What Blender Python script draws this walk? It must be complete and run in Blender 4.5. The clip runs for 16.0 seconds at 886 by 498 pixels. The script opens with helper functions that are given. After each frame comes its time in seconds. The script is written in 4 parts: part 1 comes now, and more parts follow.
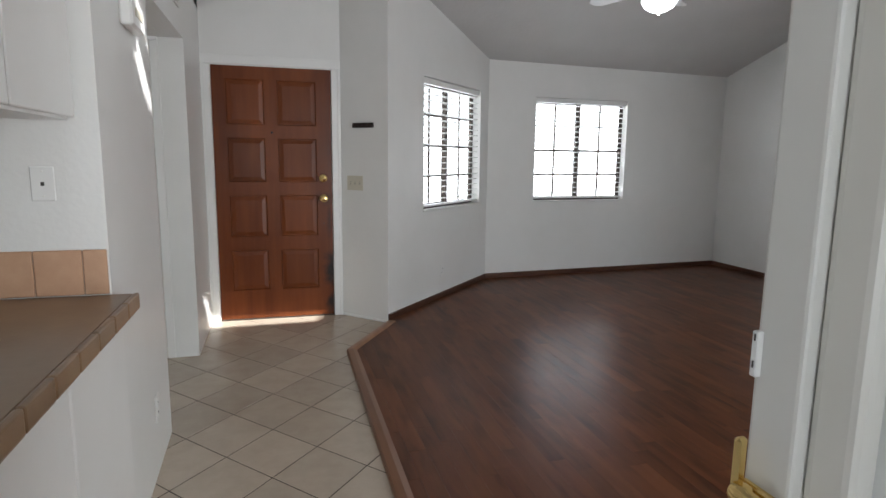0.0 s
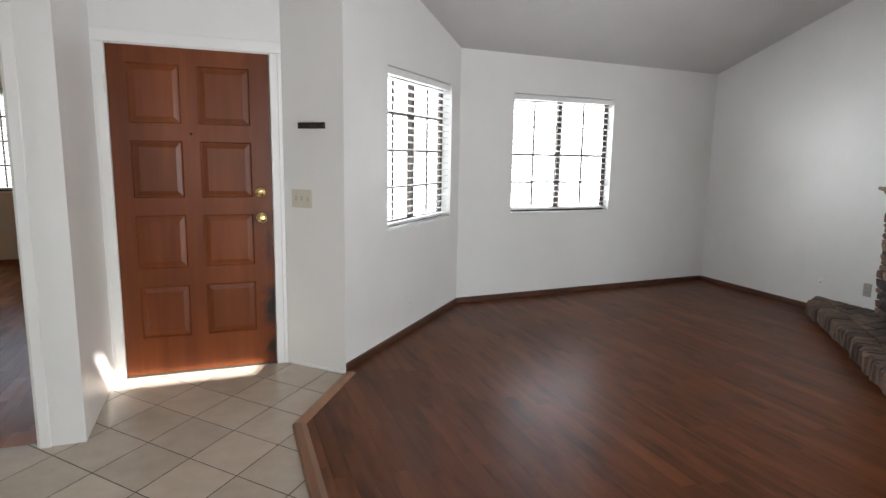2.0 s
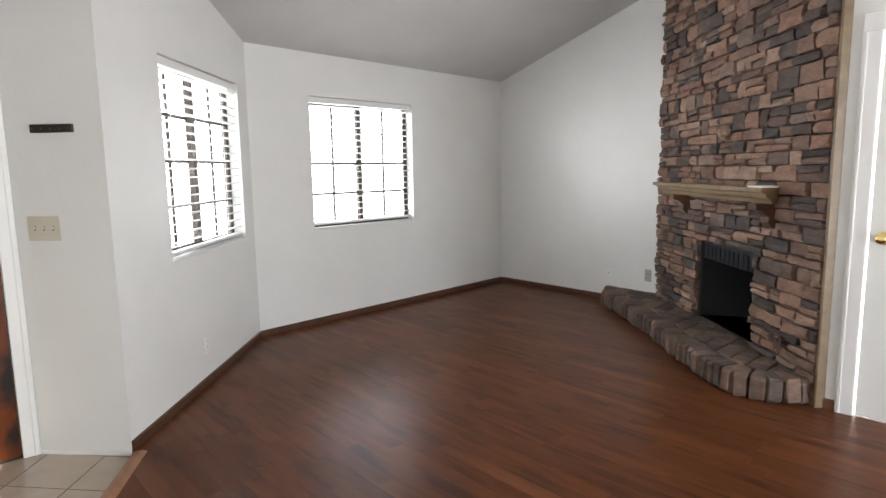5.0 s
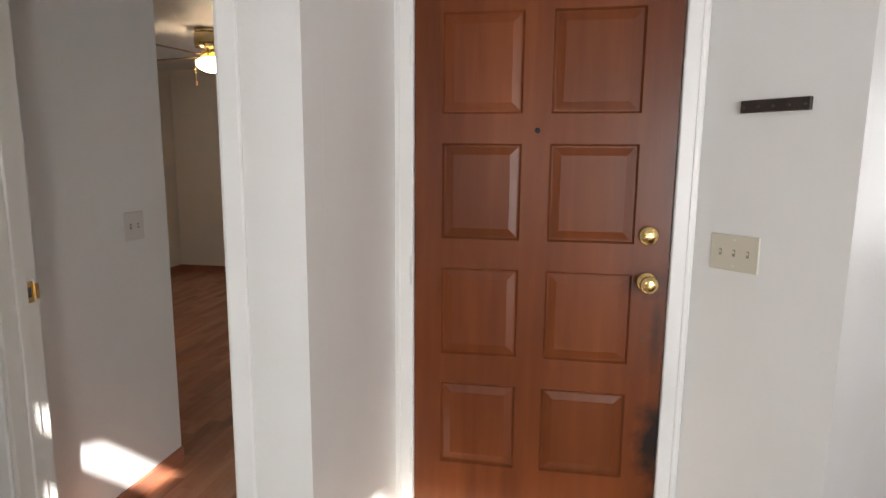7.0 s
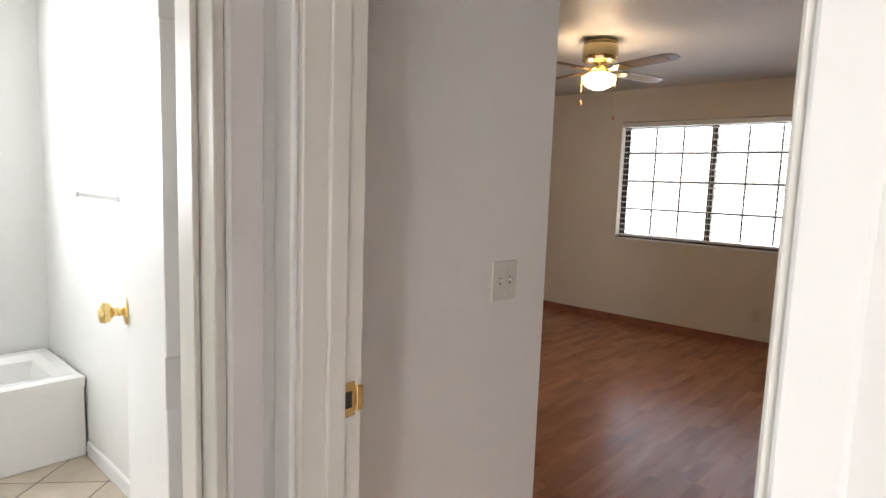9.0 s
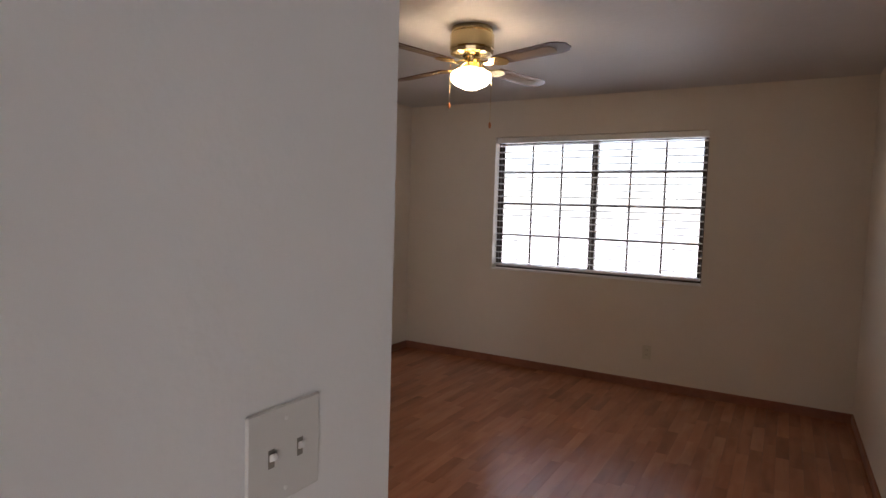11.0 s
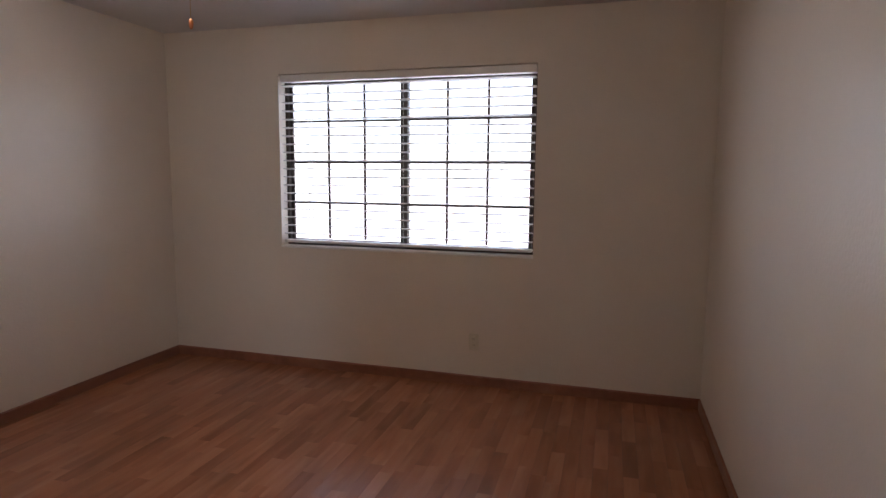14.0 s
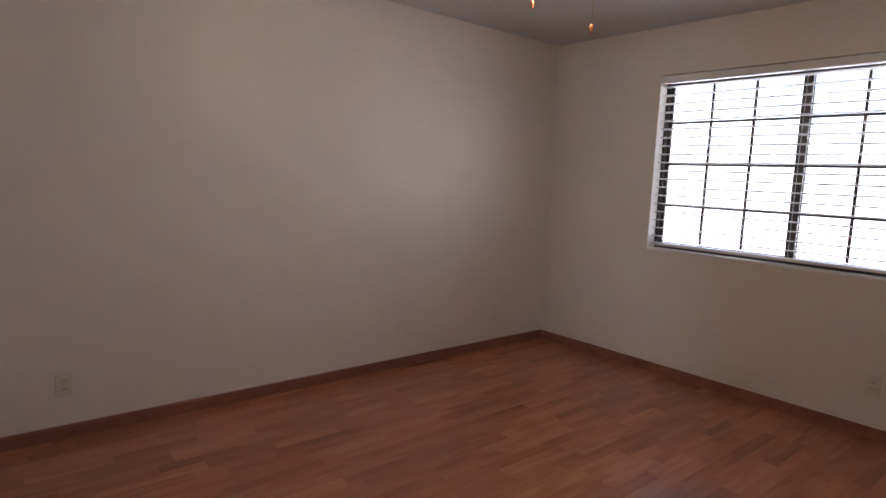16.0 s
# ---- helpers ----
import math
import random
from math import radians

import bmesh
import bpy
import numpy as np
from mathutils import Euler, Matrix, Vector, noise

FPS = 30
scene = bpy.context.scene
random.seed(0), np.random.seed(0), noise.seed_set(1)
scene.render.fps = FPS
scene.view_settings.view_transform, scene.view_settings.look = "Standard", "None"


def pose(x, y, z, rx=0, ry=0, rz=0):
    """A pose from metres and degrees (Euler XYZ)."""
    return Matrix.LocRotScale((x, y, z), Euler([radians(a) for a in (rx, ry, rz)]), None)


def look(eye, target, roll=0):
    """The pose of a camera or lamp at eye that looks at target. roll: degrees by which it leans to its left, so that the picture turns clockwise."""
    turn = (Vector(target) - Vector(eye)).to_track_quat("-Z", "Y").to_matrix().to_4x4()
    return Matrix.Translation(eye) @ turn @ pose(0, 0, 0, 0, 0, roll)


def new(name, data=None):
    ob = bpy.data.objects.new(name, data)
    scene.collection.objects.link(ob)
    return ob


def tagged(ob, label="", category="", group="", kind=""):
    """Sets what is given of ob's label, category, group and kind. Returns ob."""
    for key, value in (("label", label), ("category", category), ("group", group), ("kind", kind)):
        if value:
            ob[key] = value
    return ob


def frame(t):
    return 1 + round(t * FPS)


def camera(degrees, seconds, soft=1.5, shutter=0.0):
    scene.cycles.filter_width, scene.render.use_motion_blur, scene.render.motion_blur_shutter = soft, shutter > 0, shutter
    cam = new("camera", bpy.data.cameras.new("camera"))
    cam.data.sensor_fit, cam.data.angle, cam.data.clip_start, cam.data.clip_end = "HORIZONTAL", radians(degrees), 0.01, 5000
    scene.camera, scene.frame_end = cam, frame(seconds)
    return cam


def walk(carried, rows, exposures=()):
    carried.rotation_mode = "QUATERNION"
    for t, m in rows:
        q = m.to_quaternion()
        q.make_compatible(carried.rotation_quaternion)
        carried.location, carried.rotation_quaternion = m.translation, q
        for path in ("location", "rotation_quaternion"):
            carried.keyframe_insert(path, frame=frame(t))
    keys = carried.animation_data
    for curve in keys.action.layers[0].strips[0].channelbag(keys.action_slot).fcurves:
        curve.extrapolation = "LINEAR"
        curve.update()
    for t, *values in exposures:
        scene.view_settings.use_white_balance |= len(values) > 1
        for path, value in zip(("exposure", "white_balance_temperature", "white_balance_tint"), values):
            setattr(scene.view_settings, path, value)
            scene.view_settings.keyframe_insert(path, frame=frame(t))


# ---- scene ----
cam = camera(74.0, 16.0)
PATH = [
    (0, (0.025, -0.145, 1.344), (0.563, 1.756, 1.037), 0.7),
    (0.5, (0.008, 0.172, 1.36), (0.407, 2.107, 1.045), 1.6),
    (1, (0.044, 0.475, 1.387), (0.441, 2.41, 1.072), 1.4),
    (1.5, (0.117, 0.702, 1.412), (0.637, 2.606, 1.089), 1.2),
    (2, (0.155, 0.832, 1.424), (0.855, 2.678, 1.108), 1.0),
    (2.5, (0.146, 0.92, 1.43), (1.037, 2.683, 1.122), 0.7),
    (3, (0.121, 0.975, 1.431), (1.227, 2.614, 1.131), 0.5),
    (3.2, (0.101, 0.988, 1.431), (1.285, 2.572, 1.134), 0.4),
    (4.25, (0.15, 1.13, 1.395), (1.595, 2.483, 1.110), -0.2),
    (5.3, (0.201, 1.567, 1.379), (1.371, 3.167, 1.111), -0.8),
    (5.5, (0.217, 1.701, 1.38), (1.226, 3.407, 1.109), -0.4),
    (6, (0.195, 2.062, 1.391), (0.791, 3.952, 1.124), 0.4),
    (6.5, (0.156, 2.391, 1.396), (0.341, 4.364, 1.124), 0.6),
    (7, (0.027, 2.699, 1.43), (-0.302, 4.647, 1.121), 0.5),
    (7.5, (-0.148, 2.918, 1.423), (-0.839, 4.775, 1.145), 1.0),
    (8, (-0.292, 3.116, 1.418), (-1.303, 4.82, 1.148), 1.4),
    (8.2, (-0.346, 3.178, 1.42), (-1.466, 4.812, 1.15), 1.4),
    (9.25, (-0.7, 3.57, 1.425), (-2.055, 5.024, 1.202), 2.1),
    (10.3, (-1.012, 4.029, 1.447), (-2.244, 5.596, 1.286), 2.3),
    (10.5, (-1.033, 4.136, 1.441), (-2.207, 5.748, 1.292), 2.1),
    (11, (-1.117, 4.345, 1.436), (-2.121, 6.069, 1.297), 1.7),
    (11.5, (-1.133, 4.495, 1.425), (-1.927, 6.326, 1.29), 1.4),
    (12, (-1.113, 4.756, 1.436), (-1.683, 6.668, 1.291), 1.2),
    (12.5, (-1.12, 4.981, 1.423), (-1.526, 6.932, 1.259), 1.2),
    (13, (-1.143, 5.233, 1.406), (-1.508, 7.19, 1.212), 1.1),
    (13.5, (-1.162, 5.423, 1.402), (-1.559, 7.37, 1.182), 0.9),
    (14, (-1.188, 5.585, 1.403), (-1.739, 7.492, 1.157), 0.5),
    (14.5, (-1.202, 5.639, 1.391), (-2.048, 7.433, 1.136), 0.4),
    (15, (-1.202, 5.64, 1.369), (-2.348, 7.259, 1.117), 1.5),
    (15.5, (-1.189, 5.577, 1.355), (-2.533, 7.037, 1.106), 2.2),
    (16, (-1.181, 5.495, 1.348), (-2.706, 6.765, 1.1), 2.4),
]
EXPOSURES = [(0.0, 1.25, 6300, 10), (0.6, 1.51, 6300, 10), (1.2, 1.64, 6300, 10), (3.2, 2.02, 6500, 11), (5.4, 2.06, 6500, 11), (6.6, 1.81, 6500, 12), (7.1, 2.16, 6650, 13), (7.7, 2.57, 6700, 13), (8.3, 2.74, 6700, 13), (10.2, 2.65, 6500, 16), (11.0, 2.24, 6350, 19), (12.0, 2.27, 6150, 21), (14.0, 2.45, 6050, 21), (15.2, 2.46, 5980, 20), (16.0, 2.63, 6000, 20)]
walk(cam, [(t, look(eye, target, roll)) for t, eye, target, roll in PATH], EXPOSURES)

# ---- world, sun, window light, added fill light ----
SUN_WAY = Vector((-0.69, 1.0, -0.9)).normalized()
SUN_EL = math.asin(-SUN_WAY.z)
SUN_AZ = math.atan2(-SUN_WAY.x, -SUN_WAY.y)
world = bpy.data.worlds.new("sky")
scene.world = world
world.use_nodes = True
wn = world.node_tree
sky = wn.nodes.new("ShaderNodeTexSky")
sky.sky_type = 'NISHITA'
sky.sun_disc = False
sky.sun_elevation, sky.sun_rotation = SUN_EL, SUN_AZ
wn.links.new(sky.outputs["Color"], wn.nodes["Background"].inputs["Color"])
wn.nodes["Background"].inputs["Strength"].default_value = 0.06
sun_data = bpy.data.lights.new("sun", 'SUN')
sun_data.energy, sun_data.angle, sun_data.color = 5.0, radians(0.5), (1.0, 0.97, 0.93)
sun = new("sun", sun_data)
sun.matrix_world = look((0, 0, 0), SUN_WAY)


def window_light(name, eye, target, w, h, watts, colour=(0.93, 0.97, 1.0)):
    """The sky's light in a window's opening; two lamps stand in added, unseen openings."""
    d = bpy.data.lights.new(name, 'AREA')
    d.shape, d.size, d.size_y, d.energy, d.color = 'RECTANGLE', w, h, watts, colour
    ob = new(name, d)
    ob.matrix_world = look(eye, target)
    return ob


# ---- plan, metres ----
DOOR_Y = 4.825               # front door's face
X_HALL = -0.51               # hall and entry wall face
Y_POST = 3.975               # bedroom door wall face
W1A, W1B = (0.874, 4.477), (2.232, 5.93)
NE, X_RIGHT = (5.42, 6.13), 5.42      # far corner of the living room
STONE_A, STONE_B = (5.42, 4.11), (3.86, 2.335)
X_R2, Y_BACK = 3.85, -1.70
Y_R2 = 2.335
BED = (-4.43, -0.63, 5.065, 9.335)   # x0 x1 y0 y1
BED_H = 2.43
WOOD_Z = 0.02


def roof(x, y):
    return 2.378 - 0.312 * (y - W1B[1]) + 0.016 * (x - W1B[0])


W1_S, W2_S = (0.205, 1.412), (1.428, 2.622)      # the windows along their walls, from W1B and from NE
w1_d = Vector((W1A[0] - W1B[0], W1A[1] - W1B[1], 0)).normalized()
w1_n = Vector((w1_d.y, -w1_d.x, 0))              # out of the room
w1_c = Vector((*W1B, 1.45)) + w1_d * sum(W1_S) / 2
w2_d = Vector((W1B[0] - NE[0], W1B[1] - NE[1], 0)).normalized()
w2_n = Vector((w2_d.y, -w2_d.x, 0))
w2_c = Vector((*NE, 1.45)) + w2_d * sum(W2_S) / 2
w1_l = w1_c - w1_d * 0.35
window_light("window_light_1", w1_l + w1_n * 0.42, w1_l, 2.3, 1.8, 22)
window_light("window_light_2", w2_c + w2_n * 0.45, w2_c, 2.1, 1.8, 26.5)
window_light("window_light_3", (-2.58, 9.335 + 0.45, 1.5), (-2.58, 9.335, 1.5), 2.7, 1.8, 5.3)
# Added fill lamp behind the walk, shining in through an unseen opening.
window_light("fill_light_back", (2.5, Y_BACK - 0.3, 1.2), (2.5, Y_BACK, 1.2), 2.2, 2.2, 50)
window_light("window_light_6", (-0.8, Y_BACK - 0.3, 1.5), (-0.8, Y_BACK, 1.5), 1.3, 1.2, 11)
# Added fill lamp that keeps the bathroom bright; its opening is never in view.
window_light("fill_light_bath", (-4.4 - 0.3, 3.26, 1.7), (-4.3, 3.26, 1.7), 1.3, 0.9, 13.6)

# ---- materials ----
def mat(name, colour, rough=0.5, metal=0.0, build=None, **kw):
    m = bpy.data.materials.new(name)
    m.use_nodes = True
    nt = m.node_tree
    b = nt.nodes["Principled BSDF"]
    b.inputs["Base Color"].default_value = (*colour, 1)
    b.inputs["Roughness"].default_value = rough
    b.inputs["Metallic"].default_value = metal
    for k, v in kw.items():
        b.inputs[k.replace("_", " ")].default_value = v
    if build:
        build(nt, b)
    return m


def node(nt, kind, **kw):
    n = nt.nodes.new(kind)
    for k, v in kw.items():
        n.inputs[k.replace("_", " ")].default_value = v
    return n


def coords(nt, scale=(1, 1, 1), world_space=True):
    mp = nt.nodes.new("ShaderNodeMapping")
    mp.inputs["Scale"].default_value = scale
    if world_space:
        g = nt.nodes.new("ShaderNodeNewGeometry")
        nt.links.new(g.outputs["Position"], mp.inputs["Vector"])
    else:
        g = nt.nodes.new("ShaderNodeTexCoord")
        nt.links.new(g.outputs["Object"], mp.inputs["Vector"])
    return mp.outputs["Vector"]


def noise_tex(nt, vec, scale, detail=3.0, rough=0.55):
    n = node(nt, "ShaderNodeTexNoise", Scale=scale, Detail=detail, Roughness=rough)
    nt.links.new(vec, n.inputs["Vector"])
    return n.outputs["Fac"]


def ramp(nt, fac, stops):
    r = nt.nodes.new("ShaderNodeValToRGB")
    while len(r.color_ramp.elements) < len(stops):
        r.color_ramp.elements.new(0.5)
    for e, (p, c) in zip(r.color_ramp.elements, stops):
        e.position, e.color = p, (*c, 1)
    nt.links.new(fac, r.inputs["Fac"])
    return r.outputs["Color"]


def mixc(nt, fac, a, b, mode='MIX'):
    m = nt.nodes.new("ShaderNodeMix")
    m.data_type, m.blend_type = 'RGBA', mode
    ins = [i for i in m.inputs if i.type == 'RGBA']
    fi = m.inputs[0]
    for sock, v in ((fi, fac), (ins[0], a), (ins[1], b)):
        if isinstance(v, (int, float)):
            sock.default_value = v
        elif isinstance(v, tuple):
            sock.default_value = (*v, 1)
        else:
            nt.links.new(v, sock)
    return [o for o in m.outputs if o.type == 'RGBA'][0]


def maths(nt, op, a, b=0.0, clamp=False):
    m = nt.nodes.new("ShaderNodeMath")
    m.operation, m.use_clamp = op, clamp
    for sock, v in ((m.inputs[0], a), (m.inputs[1], b)):
        if isinstance(v, (int, float)):
            sock.default_value = v
        else:
            nt.links.new(v, sock)
    return m.outputs[0]


def bump(nt, b, height, strength=0.2, dist=0.01):
    n = node(nt, "ShaderNodeBump", Strength=strength, Distance=dist)
    nt.links.new(height, n.inputs["Height"])
    nt.links.new(n.outputs["Normal"], b.inputs["Normal"])


def paint(base, stain, peel=55.0, strength=0.16, rough=(0.34, 0.55)):
    def f(nt, b):
        v = coords(nt)
        big = noise_tex(nt, v, 1.3, 4)
        small = noise_tex(nt, v, 9.0, 3)
        c = ramp(nt, big, [(0.3, stain), (0.62, base)])
        c = mixc(nt, 0.12, c, ramp(nt, small, [(0.35, stain), (0.6, base)]))
        nt.links.new(c, b.inputs["Base Color"])
        fine = noise_tex(nt, v, peel, 2, 0.5)
        bump(nt, b, fine, strength, 0.004)
        r = node(nt, "ShaderNodeMapRange", To_Min=rough[0], To_Max=rough[1])
        nt.links.new(small, r.inputs["Value"])
        nt.links.new(r.outputs["Result"], b.inputs["Roughness"])
    return f


WALL = mat("wall_paint", (0.8, 0.8, 0.78), 0.45, Specular_IOR_Level=0.6, build=paint((0.81, 0.81, 0.79), (0.76, 0.76, 0.735), strength=0.2, rough=(0.30, 0.40)))
BEDWALL = mat("bedroom_paint", (0.74, 0.7, 0.64), 0.4, build=paint((0.74, 0.685, 0.605), (0.69, 0.635, 0.555), 70.0, 0.3, rough=(0.31, 0.42)))
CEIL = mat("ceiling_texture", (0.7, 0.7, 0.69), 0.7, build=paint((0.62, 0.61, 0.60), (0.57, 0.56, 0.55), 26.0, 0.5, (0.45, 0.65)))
TRIM = mat("white_trim_paint", (0.84, 0.84, 0.82), 0.32, build=paint((0.84, 0.84, 0.82), (0.79, 0.785, 0.76), 18.0, 0.05, (0.31, 0.42)))
GLOSS = mat("gloss_enamel", (0.80, 0.79, 0.75), 0.2, build=paint((0.80, 0.79, 0.76), (0.75, 0.74, 0.70), 12.0, 0.04, (0.2, 0.2)))
JAMB = mat("jamb_paint", (0.80, 0.78, 0.72), 0.3, build=paint((0.80, 0.78, 0.73), (0.74, 0.72, 0.66), 18.0, 0.05, (0.31, 0.40)))
PLASTIC = mat("almond_plastic", (0.62, 0.585, 0.48), 0.35)
GREYPL = mat("aged_white_plastic", (0.66, 0.645, 0.60), 0.4)
WHITEPL = mat("white_plastic", (0.82, 0.82, 0.80), 0.35)
SCREWY = mat("toggle_recess", (0.24, 0.22, 0.18), 0.6)
SLOT = mat("dark_slot", (0.05, 0.045, 0.04), 0.6)
BRASS = mat("polished_brass", (0.83, 0.62, 0.27), 0.16, 1.0)
CHROME = mat("chrome", (0.78, 0.79, 0.8), 0.12, 1.0)
STEEL = mat("painted_hinge", (0.78, 0.77, 0.73), 0.35)
BRONZE = mat("bronze_aluminium", (0.075, 0.06, 0.05), 0.4, 0.5)
BLIND = mat("blind_slat", (0.83, 0.83, 0.81), 0.4)
GLASS = mat("window_glass", (1, 1, 1), 0.0, Transmission_Weight=1.0, IOR=1.05)
TUB = mat("tub_enamel", (0.86, 0.86, 0.84), 0.12)
BLACK = mat("soot_black", (0.012, 0.012, 0.013), 0.8)
IRON = mat("black_iron", (0.02, 0.022, 0.026), 0.45, 0.6)
DARKBAR = mat("dark_wood_bar", (0.028, 0.018, 0.014), 0.5)
GROUT = mat("grout", (0.075, 0.06, 0.048), 0.9)
STUCCO = mat("stucco", (0.62, 0.58, 0.52), 0.9, build=paint((0.62, 0.58, 0.52), (0.55, 0.51, 0.45), 40.0, 0.5, (0.8, 0.95)))
CONCRETE = mat("concrete", (0.42, 0.40, 0.37), 0.9, build=paint((0.42, 0.4, 0.37), (0.33, 0.31, 0.29), 30.0, 0.3, (0.8, 0.95)))
SHINGLE = mat("roofing", (0.13, 0.11, 0.10), 0.9, build=paint((0.14, 0.12, 0.11), (0.09, 0.08, 0.07), 20.0, 0.6, (0.8, 0.95)))


def boards(light, mid, dark, rough, along='y', tones=(0.72, 1.25), gloss_noise=0.12, relief=0.03, smudge=0.0):
    """Laminate: grain along the boards, each board its own tone."""
    def f(nt, b):
        s = (24, 2.4, 24) if along == 'y' else (2.4, 24, 24)
        info = nt.nodes.new("ShaderNodeObjectInfo")
        geo = nt.nodes.new("ShaderNodeNewGeometry")
        rnd = maths(nt, 'FRACT', maths(nt, 'ADD', info.outputs["Random"], geo.outputs["Random Per Island"]))
        off = nt.nodes.new("ShaderNodeVectorMath")
        off.operation = 'ADD'
        sc = nt.nodes.new("ShaderNodeVectorMath")
        sc.operation = 'SCALE'
        sc.inputs["Scale"].default_value = 37.0
        nt.links.new(rnd, sc.inputs[0])
        nt.links.new(geo.outputs["Position"], off.inputs[0])
        nt.links.new(sc.outputs[0], off.inputs[1])
        mp = nt.nodes.new("ShaderNodeMapping")
        mp.inputs["Scale"].default_value = s
        nt.links.new(off.outputs[0], mp.inputs["Vector"])
        grain = noise_tex(nt, mp.outputs["Vector"], 1.0, 3, 0.5)
        mp2 = nt.nodes.new("ShaderNodeMapping")
        mp2.inputs["Scale"].default_value = tuple(q * 0.28 for q in s)
        nt.links.new(off.outputs[0], mp2.inputs["Vector"])
        broad = noise_tex(nt, mp2.outputs["Vector"], 1.0, 3, 0.5)
        c = ramp(nt, broad, [(0.25, dark), (0.5, mid), (0.74, light)])
        g = ramp(nt, grain, [(0.32, dark), (0.55, mid), (0.72, light)])
        c = mixc(nt, 0.3, c, g)
        tone = node(nt, "ShaderNodeMapRange", To_Min=tones[0], To_Max=tones[1])
        nt.links.new(rnd, tone.inputs["Value"])
        if smudge:
            mp3 = nt.nodes.new("ShaderNodeMapping")
            mp3.inputs["Scale"].default_value = (12, 2.6, 12) if along == 'y' else (2.6, 12, 12)
            nt.links.new(off.outputs[0], mp3.inputs["Vector"])
            dark_fac = ramp(nt, noise_tex(nt, mp3.outputs["Vector"], 1.0, 2, 0.5), [(0.50, (1, 1, 1)), (0.70, (1 - smudge, 1 - smudge, 1 - smudge))])
            c = mixc(nt, 1.0, c, dark_fac, 'MULTIPLY')
        hs = node(nt, "ShaderNodeHueSaturation")
        nt.links.new(tone.outputs["Result"], hs.inputs["Value"])
        nt.links.new(c, hs.inputs["Color"])
        nt.links.new(hs.outputs["Color"], b.inputs["Base Color"])
        v = coords(nt)
        wear = noise_tex(nt, v, 2.2, 2)
        r = node(nt, "ShaderNodeMapRange", To_Min=rough - gloss_noise, To_Max=rough + gloss_noise)
        nt.links.new(wear, r.inputs["Value"])
        nt.links.new(r.outputs["Result"], b.inputs["Roughness"])
        if relief:
            bump(nt, b, grain, relief, 0.002)
    return f


WOODFLOOR = mat("dark_laminate", (0.09, 0.035, 0.02), 0.3, Specular_IOR_Level=0.11, build=boards((0.185, 0.068, 0.027), (0.128, 0.043, 0.017), (0.088, 0.028, 0.0115), 0.32, tones=(0.85, 1.13), gloss_noise=0.05, relief=0.0, smudge=0.46))
BEDFLOOR = mat("cherry_laminate", (0.25, 0.11, 0.06), 0.3, Specular_IOR_Level=0.45, build=boards((0.46, 0.21, 0.12), (0.36, 0.15, 0.08), (0.28, 0.108, 0.056), 0.27, tones=(0.84, 1.2), gloss_noise=0.0, relief=0.0, smudge=0.2))
# Paler, tanner copy of the nosing wood for the diagonal piece.
NOSING_PALE = mat("pale_oak_nosing", (0.3, 0.15, 0.07), 0.35, build=boards((0.38, 0.19, 0.085), (0.29, 0.135, 0.06), (0.20, 0.085, 0.04), 0.35))
NOSING = mat("oak_nosing", (0.2, 0.09, 0.04), 0.35, build=boards((0.24, 0.11, 0.05), (0.17, 0.075, 0.034), (0.10, 0.04, 0.02), 0.35))
BASEWOOD = mat("brown_baseboard", (0.1, 0.045, 0.025), 0.4, build=boards((0.15, 0.066, 0.036), (0.105, 0.046, 0.026), (0.06, 0.026, 0.016), 0.4))
BEDBASE = mat("cherry_baseboard", (0.25, 0.1, 0.06), 0.4, build=boards((0.36, 0.15, 0.088), (0.29, 0.115, 0.066), (0.21, 0.08, 0.046), 0.42))
MANTEL = mat("mantel_wood", (0.24, 0.17, 0.09), 0.45, build=boards((0.27, 0.195, 0.11), (0.215, 0.148, 0.08), (0.145, 0.096, 0.05), 0.45, 'x'))
CORBEL = mat("corbel_wood", (0.1, 0.045, 0.025), 0.4, build=boards((0.15, 0.07, 0.04), (0.10, 0.045, 0.025), (0.06, 0.025, 0.015), 0.4))
BLADE_WOOD = mat("fan_blade_wood", (0.16, 0.08, 0.04), 0.35, build=boards((0.20, 0.105, 0.055), (0.14, 0.07, 0.036), (0.09, 0.04, 0.022), 0.35, 'x'))
CANE = mat("cane_insert", (0.27, 0.18, 0.10), 0.6, build=paint((0.27, 0.18, 0.10), (0.17, 0.11, 0.06), 160.0, 0.6, (0.5, 0.7)))


